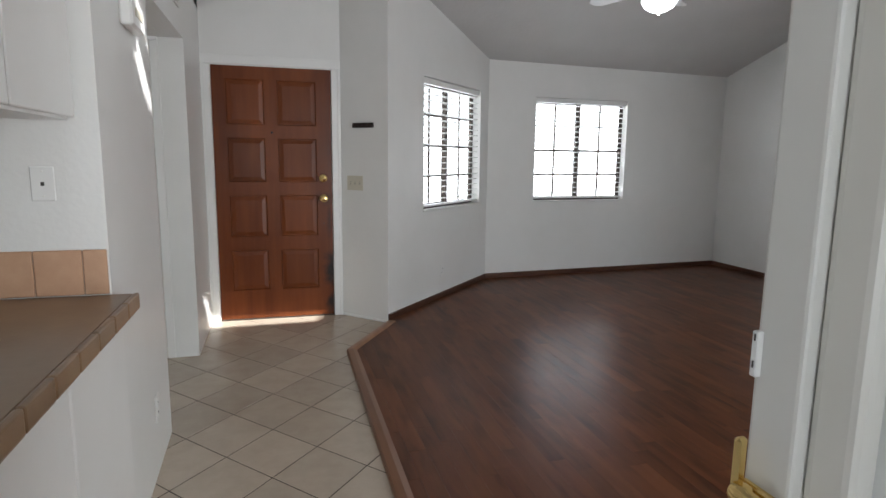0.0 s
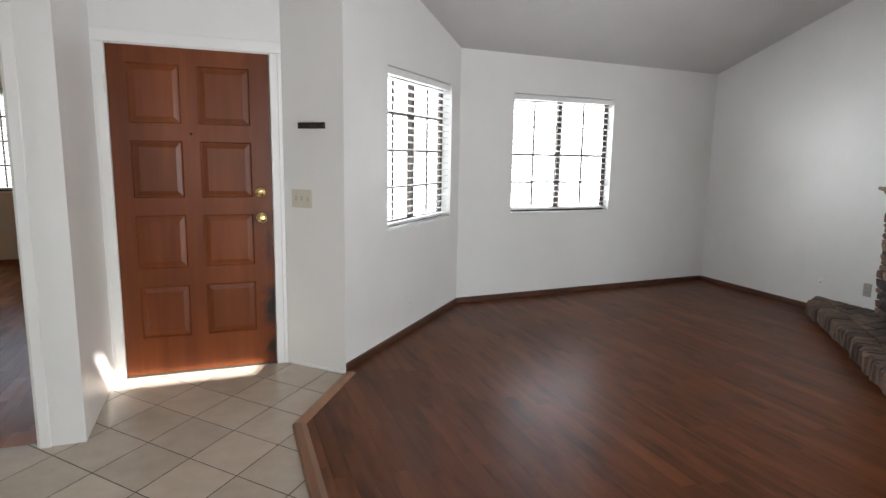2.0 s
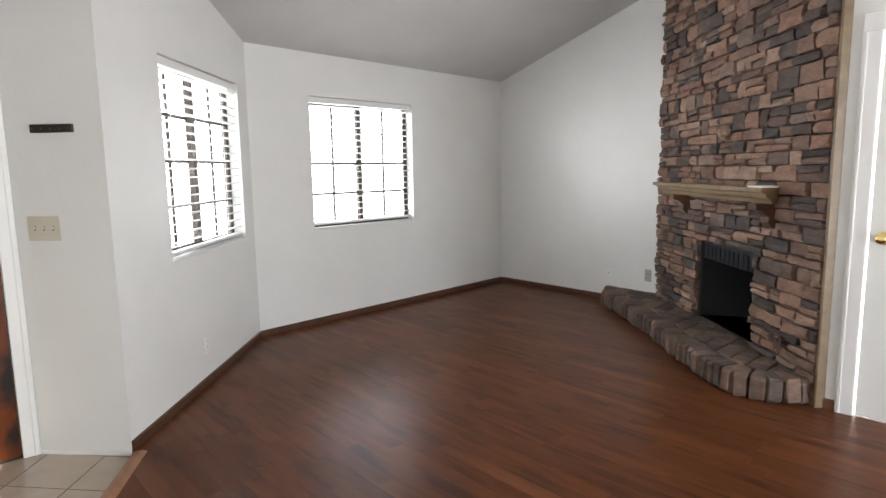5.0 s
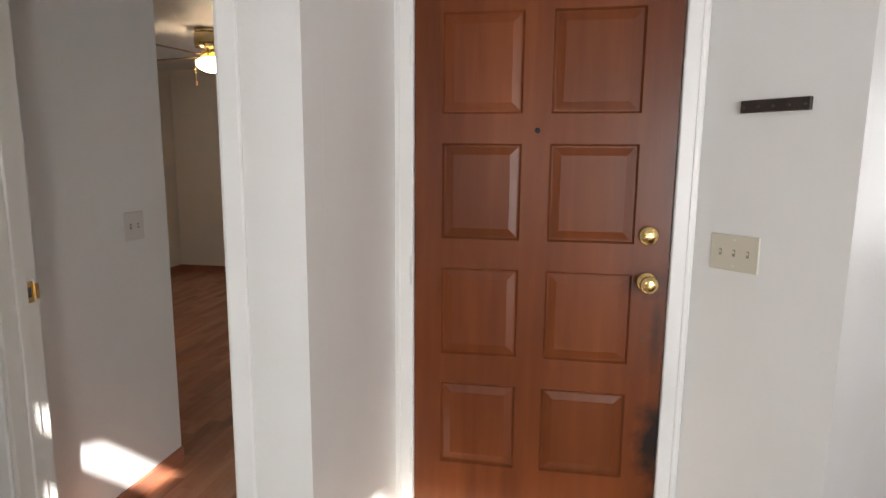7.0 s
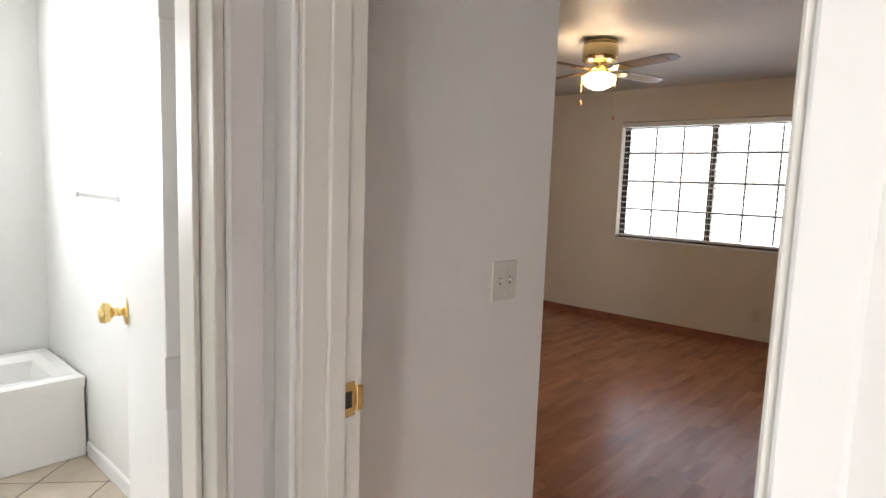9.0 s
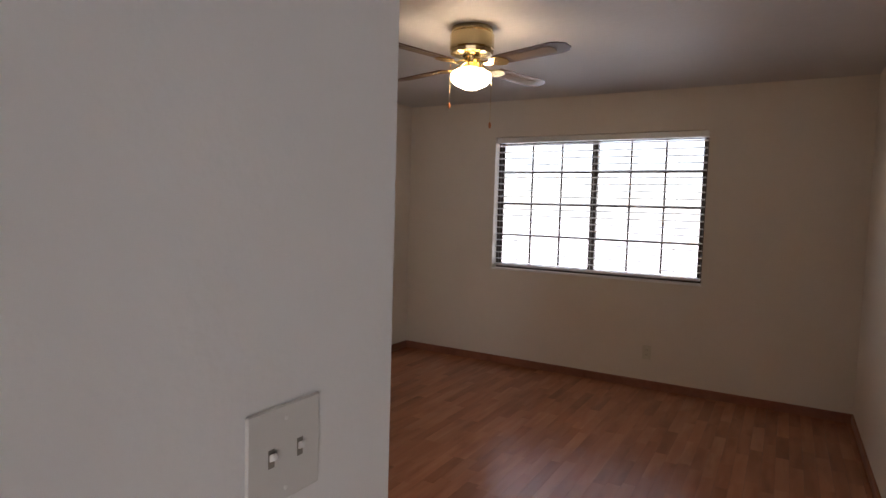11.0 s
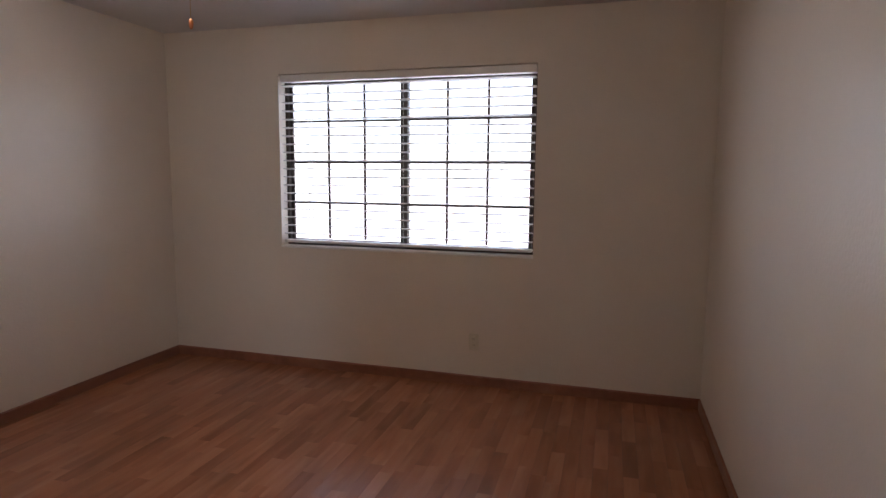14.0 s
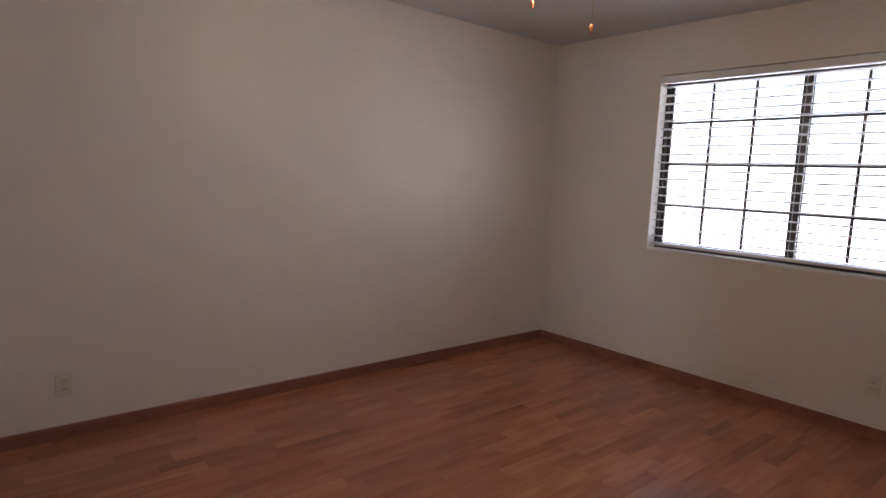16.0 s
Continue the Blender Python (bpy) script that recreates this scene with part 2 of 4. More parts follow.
def door_wood(nt, b):
    v = coords(nt, (14, 14, 1.1))
    g = noise_tex(nt, v, 1.6, 6, 0.62)
    v2 = coords(nt, (3.5, 3.5, 0.5))
    broad = noise_tex(nt, v2, 1.0, 3)
    c = mixc(nt, 0.68, ramp(nt, g, [(0.3, (0.094, 0.021, 0.006)), (0.55, (0.17, 0.044, 0.012)), (0.75, (0.255, 0.075, 0.021))]),
             ramp(nt, broad, [(0.3, (0.10, 0.023, 0.006)), (0.7, (0.222, 0.061, 0.016))]))
    pos = nt.nodes.new("ShaderNodeNewGeometry")
    sep = nt.nodes.new("ShaderNodeSeparateXYZ")
    nt.links.new(pos.outputs["Position"], sep.inputs[0])
    rough_edge = noise_tex(nt, coords(nt), 11.0, 4)

    def blot(x, z, rx, rz, soft):
        dx = maths(nt, 'DIVIDE', maths(nt, 'SUBTRACT', sep.outputs["X"], x), rx)
        dz = maths(nt, 'DIVIDE', maths(nt, 'SUBTRACT', sep.outputs["Z"], z), rz)
        d = maths(nt, 'SQRT', maths(nt, 'ADD', maths(nt, 'MULTIPLY', dx, dx), maths(nt, 'MULTIPLY', dz, dz)))
        d = maths(nt, 'ADD', d, maths(nt, 'MULTIPLY', maths(nt, 'SUBTRACT', rough_edge, 0.5), 1.6))
        return maths(nt, 'MULTIPLY', maths(nt, 'SUBTRACT', 1.0, d), soft, True)
    for x, z, rx, rz, soft in ((0.458, 0.40, 0.085, 0.20, 1.5), (0.40, 1.0, 0.085, 0.07, 0.9), (0.45, 0.12, 0.05, 0.12, 1.2), (0.44, 0.82, 0.03, 0.16, 0.8)):
        c = mixc(nt, blot(x, z, rx, rz, soft), c, (0.018, 0.012, 0.010))
    info = nt.nodes.new("ShaderNodeObjectInfo")
    tone = node(nt, "ShaderNodeMapRange", To_Min=0.8, To_Max=1.1)
    nt.links.new(info.outputs["Random"], tone.inputs["Value"])
    hs = node(nt, "ShaderNodeHueSaturation")
    nt.links.new(tone.outputs["Result"], hs.inputs["Value"])
    nt.links.new(c, hs.inputs["Color"])
    nt.links.new(hs.outputs["Color"], b.inputs["Base Color"])
    r = node(nt, "ShaderNodeMapRange", To_Min=0.28, To_Max=0.38)
    nt.links.new(noise_tex(nt, coords(nt, (1, 1, 0.6)), 7.0, 4), r.inputs["Value"])
    nt.links.new(r.outputs["Result"], b.inputs["Roughness"])
    bump(nt, b, g, 0.07, 0.003)


DOORWOOD = mat("varnished_mahogany", (0.24, 0.07, 0.022), 0.28, Specular_IOR_Level=0.26, build=door_wood)


def tile_clay(light, dark, rough, rnd=0.12):
    def f(nt, b):
        info = nt.nodes.new("ShaderNodeObjectInfo")
        v = coords(nt)
        c = ramp(nt, noise_tex(nt, v, 7.0, 6, 0.65), [(0.3, dark), (0.66, light)])
        tone = node(nt, "ShaderNodeMapRange", To_Min=1 - rnd, To_Max=1 + rnd)
        nt.links.new(info.outputs["Random"], tone.inputs["Value"])
        hs = node(nt, "ShaderNodeHueSaturation")
        nt.links.new(tone.outputs["Result"], hs.inputs["Value"])
        nt.links.new(c, hs.inputs["Color"])
        nt.links.new(hs.outputs["Color"], b.inputs["Base Color"])
        r = node(nt, "ShaderNodeMapRange", To_Min=rough - 0.01, To_Max=rough + 0.02)
        nt.links.new(noise_tex(nt, v, 14.0, 3), r.inputs["Value"])
        nt.links.new(r.outputs["Result"], b.inputs["Roughness"])
        bump(nt, b, noise_tex(nt, v, 30.0, 3), 0.08, 0.003)
    return f


FLOORTILE = mat("beige_ceramic", (0.42, 0.34, 0.26), 0.25, build=tile_clay((0.56, 0.48, 0.385), (0.49, 0.41, 0.325), 0.25, 0.08))
SPLASHTILE = mat("terracotta_ceramic", (0.5, 0.3, 0.18), 0.35, build=tile_clay((0.55, 0.34, 0.215), (0.45, 0.26, 0.155), 0.35))
COUNTER = mat("brown_countertop", (0.22, 0.13, 0.075), 0.3, build=tile_clay((0.31, 0.20, 0.115), (0.24, 0.145, 0.08), 0.28))


def stone_build(tones):
    def f(nt, b):
        stone_nodes(nt, b, tones)
    return f


def stone_nodes(nt, b, tones):
    info = nt.nodes.new("ShaderNodeObjectInfo")
    geo = nt.nodes.new("ShaderNodeNewGeometry")
    rnd = maths(nt, 'FRACT', maths(nt, 'ADD', info.outputs["Random"], geo.outputs["Random Per Island"]))
    c = ramp(nt, rnd, tones)
    v = coords(nt, (1, 1, 2.2))
    n1 = noise_tex(nt, v, 9.0, 6, 0.7)
    n2 = noise_tex(nt, v, 45.0, 4, 0.7)
    c = mixc(nt, 0.75, c, ramp(nt, n1, [(0.28, (0.42, 0.38, 0.36)), (0.7, (1.25, 1.2, 1.15))]), 'MULTIPLY')
    c = mixc(nt, 0.5, c, ramp(nt, n2, [(0.3, (0.55, 0.55, 0.55)), (0.7, (1.3, 1.3, 1.3))]), 'MULTIPLY')
    nt.links.new(c, b.inputs["Base Color"])
    h = maths(nt, 'ADD', n1, maths(nt, 'MULTIPLY', n2, 0.5))
    bump(nt, b, h, 0.8, 0.012)


STONE = mat("stacked_stone", (0.25, 0.17, 0.12), 0.85, build=stone_build([
    (0.0, (0.07, 0.06, 0.056)), (0.18, (0.11, 0.082, 0.07)), (0.36, (0.25, 0.145, 0.105)), (0.54, (0.31, 0.19, 0.135)),
    (0.68, (0.19, 0.12, 0.09)), (0.82, (0.37, 0.255, 0.19)), (1.0, (0.08, 0.068, 0.064))]))
HEARTHSTONE = mat("hearth_stone", (0.14, 0.10, 0.08), 0.8, build=stone_build([
    (0.0, (0.085, 0.068, 0.06)), (0.3, (0.15, 0.105, 0.082)), (0.6, (0.225, 0.15, 0.112)), (0.85, (0.165, 0.122, 0.098)), (1.0, (0.095, 0.078, 0.07))]))
MORTAR = mat("dark_mortar", (0.055, 0.045, 0.04), 0.95)


def lamp_glow(name, colour, strength):
    m = mat(name, (0.9, 0.88, 0.82), 0.25)
    b = m.node_tree.nodes["Principled BSDF"]
    b.inputs["Emission Color"].default_value = (*colour, 1)
    b.inputs["Emission Strength"].default_value = strength
    return m


GLOBE_WARM = lamp_glow("lit_opal_glass_warm", (1.0, 0.77, 0.50), 7.6)
GLOBE_COOL = lamp_glow("lit_opal_glass_white", (0.95, 0.97, 1.0), 1.9)
FANWHITE = mat("white_enamel", (0.8, 0.8, 0.8), 0.3)
AGED_BRASS = mat("antique_brass", (0.62, 0.50, 0.27), 0.24, 1.0)
FOB = mat("pull_fob_wood", (0.45, 0.16, 0.05), 0.4)

# ---- mesh helpers ----
def mesh_of(bm, name, material, smooth=False):
    bmesh.ops.recalc_face_normals(bm, faces=bm.faces)
    me = bpy.data.meshes.new(name)
    bm.to_mesh(me)
    bm.free()
    me.materials.append(material)
    if smooth:
        for p in me.polygons:
            p.use_smooth = True
    return me


def part(name, bm, material, parent=None, label="", smooth=False):
    ob = new(name, mesh_of(bm, name, material, smooth))
    if parent:
        ob.parent = parent
    if label:
        tagged(ob, label)
    return ob


def piece(name, me, m, parent):
    ob = new(name, me)
    ob.parent = parent
    ob.matrix_basis = m
    return ob


def thing(name, label, category, group="", m=None):
    ob = new(name)
    ob.empty_display_size = 0.1
    if m is not None:
        ob.matrix_basis = m
    return tagged(ob, label, category, group)


def structure(name, bm, material, label, category, smooth=False):
    return tagged(part(name, bm, material, None, "", smooth), label, category, "", "structure")


def box(bm, x0, x1, y0, y1, z0, z1, bev=0.0, m=None, seg=1):
    v = [bm.verts.new(p) for p in ((x0, y0, z0), (x1, y0, z0), (x1, y1, z0), (x0, y1, z0), (x0, y0, z1), (x1, y0, z1), (x1, y1, z1), (x0, y1, z1))]
    fs = [bm.faces.new([v[i] for i in q]) for q in ((0, 3, 2, 1), (4, 5, 6, 7), (0, 1, 5, 4), (1, 2, 6, 5), (2, 3, 7, 6), (3, 0, 4, 7))]
    vs = v
    if bev:
        es = list({e for f in fs for e in f.edges})
        r = bmesh.ops.bevel(bm, geom=es, offset=bev, segments=seg, profile=0.6, affect='EDGES')
        vs = list({q for f in r["faces"] for q in f.verts} | {q for f in fs if f.is_valid for q in f.verts})
    if m is not None:
        bmesh.ops.transform(bm, matrix=m, verts=[q for q in vs if q.is_valid])
    return bm


def boxed(x0, x1, y0, y1, z0, z1, bev=0.0, m=None, seg=1):
    return box(bmesh.new(), x0, x1, y0, y1, z0, z1, bev, m, seg)


def lathe(profile, seg=24, m=None):
    """Turned round z: rows of radius and height."""
    bm = bmesh.new()
    rings = []
    for r, z in profile:
        rings.append([bm.verts.new((max(r, 1e-4) * math.cos(2 * math.pi * i / seg), max(r, 1e-4) * math.sin(2 * math.pi * i / seg), z)) for i in range(seg)])
    for a, b in zip(rings, rings[1:]):
        for i in range(seg):
            bm.faces.new((a[i], a[(i + 1) % seg], b[(i + 1) % seg], b[i]))
    bm.faces.new(rings[0])
    bm.faces.new(rings[-1])
    if m is not None:
        bmesh.ops.transform(bm, matrix=m, verts=bm.verts)
    return bm


def prism(points, z0, z1, bev=0.0, m=None):
    """A flat outline (x, y) raised from z0 to z1; bev: the width of a sloped rim on top."""
    bm = bmesh.new()
    n = len(points)
    c = Vector((sum(p[0] for p in points) / n, sum(p[1] for p in points) / n))
    lo = [bm.verts.new((p[0], p[1], z0)) for p in points]
    bm.faces.new(lo)
    if bev:
        mid = [bm.verts.new((p[0], p[1], z1 - bev)) for p in points]
        top = []
        for p in points:
            d = c - Vector(p[:2])
            k = min(bev * 1.3 / max(d.length, 1e-6), 0.5)
            top.append(bm.verts.new((p[0] + d.x * k, p[1] + d.y * k, z1)))
        rings = [lo, mid, top]
    else:
        rings = [lo, [bm.verts.new((p[0], p[1], z1)) for p in points]]
    for a, b in zip(rings, rings[1:]):
        for i in range(n):
            bm.faces.new((a[i], a[(i + 1) % n], b[(i + 1) % n], b[i]))
    bm.faces.new(rings[-1])
    if m is not None:
        bmesh.ops.transform(bm, matrix=m, verts=bm.verts)
    return bm


def clip(subject, clipper):
    """The part of an outline inside a convex, counter-clockwise one."""
    out = list(subject)
    for i in range(len(clipper)):
        a, b = clipper[i], clipper[(i + 1) % len(clipper)]
        side = lambda p: (b[0] - a[0]) * (p[1] - a[1]) - (b[1] - a[1]) * (p[0] - a[0])
        src, out = out, []
        for j in range(len(src)):
            p, q = src[j], src[(j + 1) % len(src)]
            sp, sq = side(p), side(q)
            if sp >= 0:
                out.append(p)
            if sp * sq < 0:
                k = sp / (sp - sq)
                out.append((p[0] + (q[0] - p[0]) * k, p[1] + (q[1] - p[1]) * k))
        if len(out) < 3:
            return []
    clean = []
    for p in out:
        if not clean or (abs(p[0] - clean[-1][0]) + abs(p[1] - clean[-1][1])) > 1e-4:
            clean.append(p)
    if len(clean) > 2 and abs(clean[0][0] - clean[-1][0]) + abs(clean[0][1] - clean[-1][1]) < 1e-4:
        clean.pop()
    area = sum(clean[i][0] * clean[(i + 1) % len(clean)][1] - clean[(i + 1) % len(clean)][0] * clean[i][1] for i in range(len(clean))) / 2 if len(clean) > 2 else 0
    return clean if area > 4e-4 else []


def wall_mesh(p0, p1, thick, top, openings=(), z0=0.0, mitre=(0.0, 0.0)):
    """A wall whose room face runs from p0 to p1 with the room on its left hand; it thickens away from the room.
    top: a height, or a function of x and y. openings: rows of s0, s1, low, high along it."""
    bm = bmesh.new()
    d = Vector((p1[0] - p0[0], p1[1] - p0[1]))
    L = d.length
    d /= L
    out = Vector((d.y, -d.x))
    ss = sorted({0.0, L, *[o[0] for o in openings], *[o[1] for o in openings]})
    zs = sorted({z0, *[o[2] for o in openings], *[o[3] for o in openings]})
    zs = [z for z in zs if z >= z0] + [None]
    verts = {}

    def vert(i, k, back):
        key = (i, k, back)
        if key not in verts:
            q = Vector(p0) + d * ss[i] + (out * thick if back else Vector((0, 0)))
            if back and i in (0, len(ss) - 1):
                q += d * mitre[0 if i == 0 else 1]
            z = zs[k] if zs[k] is not None else (top(q.x, q.y) if callable(top) else top)
            verts[key] = bm.verts.new((q.x, q.y, z))
        return verts[key]

    def solid(i, k):
        if not (0 <= i < len(ss) - 1 and 0 <= k < len(zs) - 1):
            return False
        s = (ss[i] + ss[i + 1]) / 2
        za = zs[k]
        zb = zs[k + 1] if zs[k + 1] is not None else za + 0.02
        z = (za + zb) / 2
        return not any(o[0] < s < o[1] and o[2] < z < o[3] for o in openings)
    for i in range(len(ss) - 1):
        for k in range(len(zs) - 1):
            if not solid(i, k):
                continue
            for back in (0, 1):
                bm.faces.new((vert(i, k, back), vert(i + 1, k, back), vert(i + 1, k + 1, back), vert(i, k + 1, back)))
            if not solid(i - 1, k):
                bm.faces.new((vert(i, k, 0), vert(i, k + 1, 0), vert(i, k + 1, 1), vert(i, k, 1)))
            if not solid(i + 1, k):
                bm.faces.new((vert(i + 1, k, 0), vert(i + 1, k + 1, 0), vert(i + 1, k + 1, 1), vert(i + 1, k, 1)))
            if not solid(i, k - 1):
                bm.faces.new((vert(i, k, 0), vert(i + 1, k, 0), vert(i + 1, k, 1), vert(i, k, 1)))
            if not solid(i, k + 1):
                bm.faces.new((vert(i, k + 1, 0), vert(i + 1, k + 1, 0), vert(i + 1, k + 1, 1), vert(i, k + 1, 1)))
    return bm


def along(p0, p1, z=0.0):
    """A pose with x along a wall from p0 to p1, y into the room on its left hand, and z up."""
    a = math.degrees(math.atan2(p1[1] - p0[1], p1[0] - p0[0]))
    return pose(p0[0], p0[1], z, 0, 0, a)

# ---- structure ----
def wall(name, p0, p1, thick, top, label, openings=(), material=None, z0=0.0, mitre=(0.0, 0.0)):
    return structure(name, wall_mesh(p0, p1, thick, top, openings, z0, mitre), material or WALL, label, "wall")


structure("ground", boxed(-120, 120, -120, 120, -0.6, -0.16), CONCRETE, "pale concrete ground around the house", "ground")
structure("floor", boxed(-4.9, 5.7, -1.9, 9.6, -0.15, -0.0012), GROUT, "dark floor slab and grout under tiles and boards", "floor")
wall("wall_right", (X_R2, Y_BACK), (X_R2, Y_R2), 0.12, roof, "white painted wall with a white panel door", [(3.07, 3.87, 0.0, 2.03)])
wall("wall_east", (X_RIGHT, STONE_A[1]), NE, 0.14, roof, "white orange-peel wall beside the stone fireplace")
wall("wall_north", NE, W1B, 0.14, roof, "white wall with a square window", [(*W2_S, 0.875, 2.016)])
wall("wall_angled", W1B, W1A, 0.14, roof, "white angled wall with a window", [(*W1_S, 0.876, 2.034)], mitre=(0.0, -0.03))
wall("wall_switch", W1A, (0.545, DOOR_Y), 0.14, roof, "narrow white angled wall with switches", mitre=(0.03, 0.0))
wall("wall_entry", (0.545, DOOR_Y), (X_HALL, DOOR_Y), 0.14, roof, "white wall around the front door", [(0.057, 1.003, 0.0, 2.045)])
wall("wall_entry_side", (X_HALL, DOOR_Y), (X_HALL, Y_POST + 0.121), 0.12, roof, "white wall between the entry and the bedroom")
wall("wall_bedroom_door", (X_HALL, Y_POST), (-1.735, Y_POST), 0.12, 2.5, "white wall with the bedroom doorway", [(0.19, 0.864, 0.0, 2.04)])
wall("wall_hall_end", (-1.42, Y_POST - 0.001), (-1.42, 2.82), 0.12, 2.5, "white hall wall with the bathroom doorway", [(0.095, 0.845, 0.0, 2.04)])
wall("wall_hall_south", (-1.42, 2.82), (-0.505, 2.82), 0.1, roof, "white hall wall")
wall("wall_hall_header", (X_HALL, Y_POST - 0.001), (X_HALL, 2.82), 0.12, roof, "white wall above the hall opening", z0=2.06)
wall("wall_hall_header_end", (X_HALL, Y_POST + 0.12), (X_HALL, Y_POST - 0.0005), 0.12, roof, "white wall above the bedroom doorway corner", z0=2.502)
wall("wall_kitchen_side", (-0.505, 2.819), (-0.48, 1.86), 0.1, roof, "white wall beside the kitchen counter")
wall("wall_kitchen", (-0.4805, 1.86), (-2.6, 1.86), 0.1, roof, "white kitchen wall above the tile backsplash")
wall("wall_kitchen_west", (-2.6, 1.86), (-2.6, Y_BACK), 0.12, roof, "white kitchen wall")
# The wider opening is added, out of view, to let the fill lamp in.
wall("wall_back", (-2.6, Y_BACK), (X_R2, Y_BACK), 0.14, roof, "unseen white back wall with a window opening and an added light opening", [(1.2, 2.4, 0.95, 2.05), (4.1, 6.1, 0.1, 2.1)])
wall("wall_bedroom_east", (BED[1], DOOR_Y), (BED[1], BED[3]), 0.12, 2.55, "cream orange-peel bedroom wall", material=BEDWALL)
wall("wall_bedroom_north", (BED[1], BED[3]), (BED[0], BED[3]), 0.14, 2.55, "cream bedroom wall with a wide window", [(1.042, 2.858, 0.893, 2.102)], BEDWALL)
wall("wall_bedroom_west", (BED[0], BED[3]), (BED[0], BED[2]), 0.12, 2.55, "cream bedroom wall", material=BEDWALL)
wall("wall_bedroom_south", (BED[0], BED[2]), (-1.632, BED[2]), 0.1, 2.55, "cream bedroom wall", material=BEDWALL)
wall("wall_bedroom_alcove", (-1.62, BED[2] - 0.002), (-1.62, Y_POST + 0.12), 0.1, 2.55, "white alcove wall with a light switch")
wall("wall_bath_north", (-1.7205, 4.36), (-4.4, 4.36), 0.1, 2.55, "white bathroom wall with a towel bar")
# The opening is added, unseen, for the bathroom's fill lamp.
wall("wall_bath_west", (-4.4, 4.36), (-4.4, 2.3), 0.12, 2.55, "white bathroom wall over the tub", [(0.5, 1.7, 1.3, 2.1)])
wall("wall_bath_south", (-4.4, 2.3), (-1.42, 2.3), 0.1, 2.55, "white bathroom wall")
wall("wall_bath_corner", (-1.54, 2.3), (-1.54, 2.82), 0.12, 2.55, "white bathroom wall")


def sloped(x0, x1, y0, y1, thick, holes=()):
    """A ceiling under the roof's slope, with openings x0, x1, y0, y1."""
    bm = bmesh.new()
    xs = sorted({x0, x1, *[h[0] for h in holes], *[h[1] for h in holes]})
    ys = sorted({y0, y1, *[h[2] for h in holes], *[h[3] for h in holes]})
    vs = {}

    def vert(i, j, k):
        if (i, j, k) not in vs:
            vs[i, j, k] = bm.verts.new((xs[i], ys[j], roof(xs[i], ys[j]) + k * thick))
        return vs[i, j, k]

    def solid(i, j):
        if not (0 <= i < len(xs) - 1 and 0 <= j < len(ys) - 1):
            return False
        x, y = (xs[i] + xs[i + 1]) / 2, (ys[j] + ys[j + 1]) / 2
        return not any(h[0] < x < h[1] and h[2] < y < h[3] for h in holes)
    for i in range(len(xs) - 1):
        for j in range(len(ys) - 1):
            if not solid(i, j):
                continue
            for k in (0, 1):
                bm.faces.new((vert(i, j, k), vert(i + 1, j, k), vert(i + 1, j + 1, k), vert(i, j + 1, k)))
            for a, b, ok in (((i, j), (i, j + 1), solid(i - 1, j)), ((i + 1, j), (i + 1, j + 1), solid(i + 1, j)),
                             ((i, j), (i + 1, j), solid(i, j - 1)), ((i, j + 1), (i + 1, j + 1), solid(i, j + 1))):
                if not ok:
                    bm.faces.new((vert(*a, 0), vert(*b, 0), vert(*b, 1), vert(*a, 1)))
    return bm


# Unseen slots added overhead, sized so the sun throws its patches through them.
SUN_SLOTS = [(1.85, 2.2, -0.60, -0.48), (1.40, 1.66, -0.48, -0.16), (1.78, 2.1, -0.48, -0.13), (1.27, 1.62, 0.12, 0.40), (2.50, 3.62, -0.15, 0.20)]
structure("ceiling", sloped(-2.72, 5.57, -1.84, 2.82, 0.03, SUN_SLOTS), CEIL, "vaulted off-white textured ceiling with unseen slots added to shape the sun", "ceiling")
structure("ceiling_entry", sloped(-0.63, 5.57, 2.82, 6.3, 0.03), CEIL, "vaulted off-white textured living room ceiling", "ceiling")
structure("ceiling_bedroom", boxed(-4.55, -0.51, 3.98, 9.47, BED_H, BED_H + 0.12), CEIL, "flat textured bedroom ceiling", "ceiling")
structure("ceiling_hall", boxed(-1.62, X_HALL - 0.121, 2.82, 3.974, 2.06, 2.16), WALL, "low white hall ceiling", "ceiling")
structure("ceiling_bath", boxed(-4.52, -1.5, 2.2, 3.979, BED_H, BED_H + 0.12), WALL, "flat white bathroom ceiling", "ceiling")


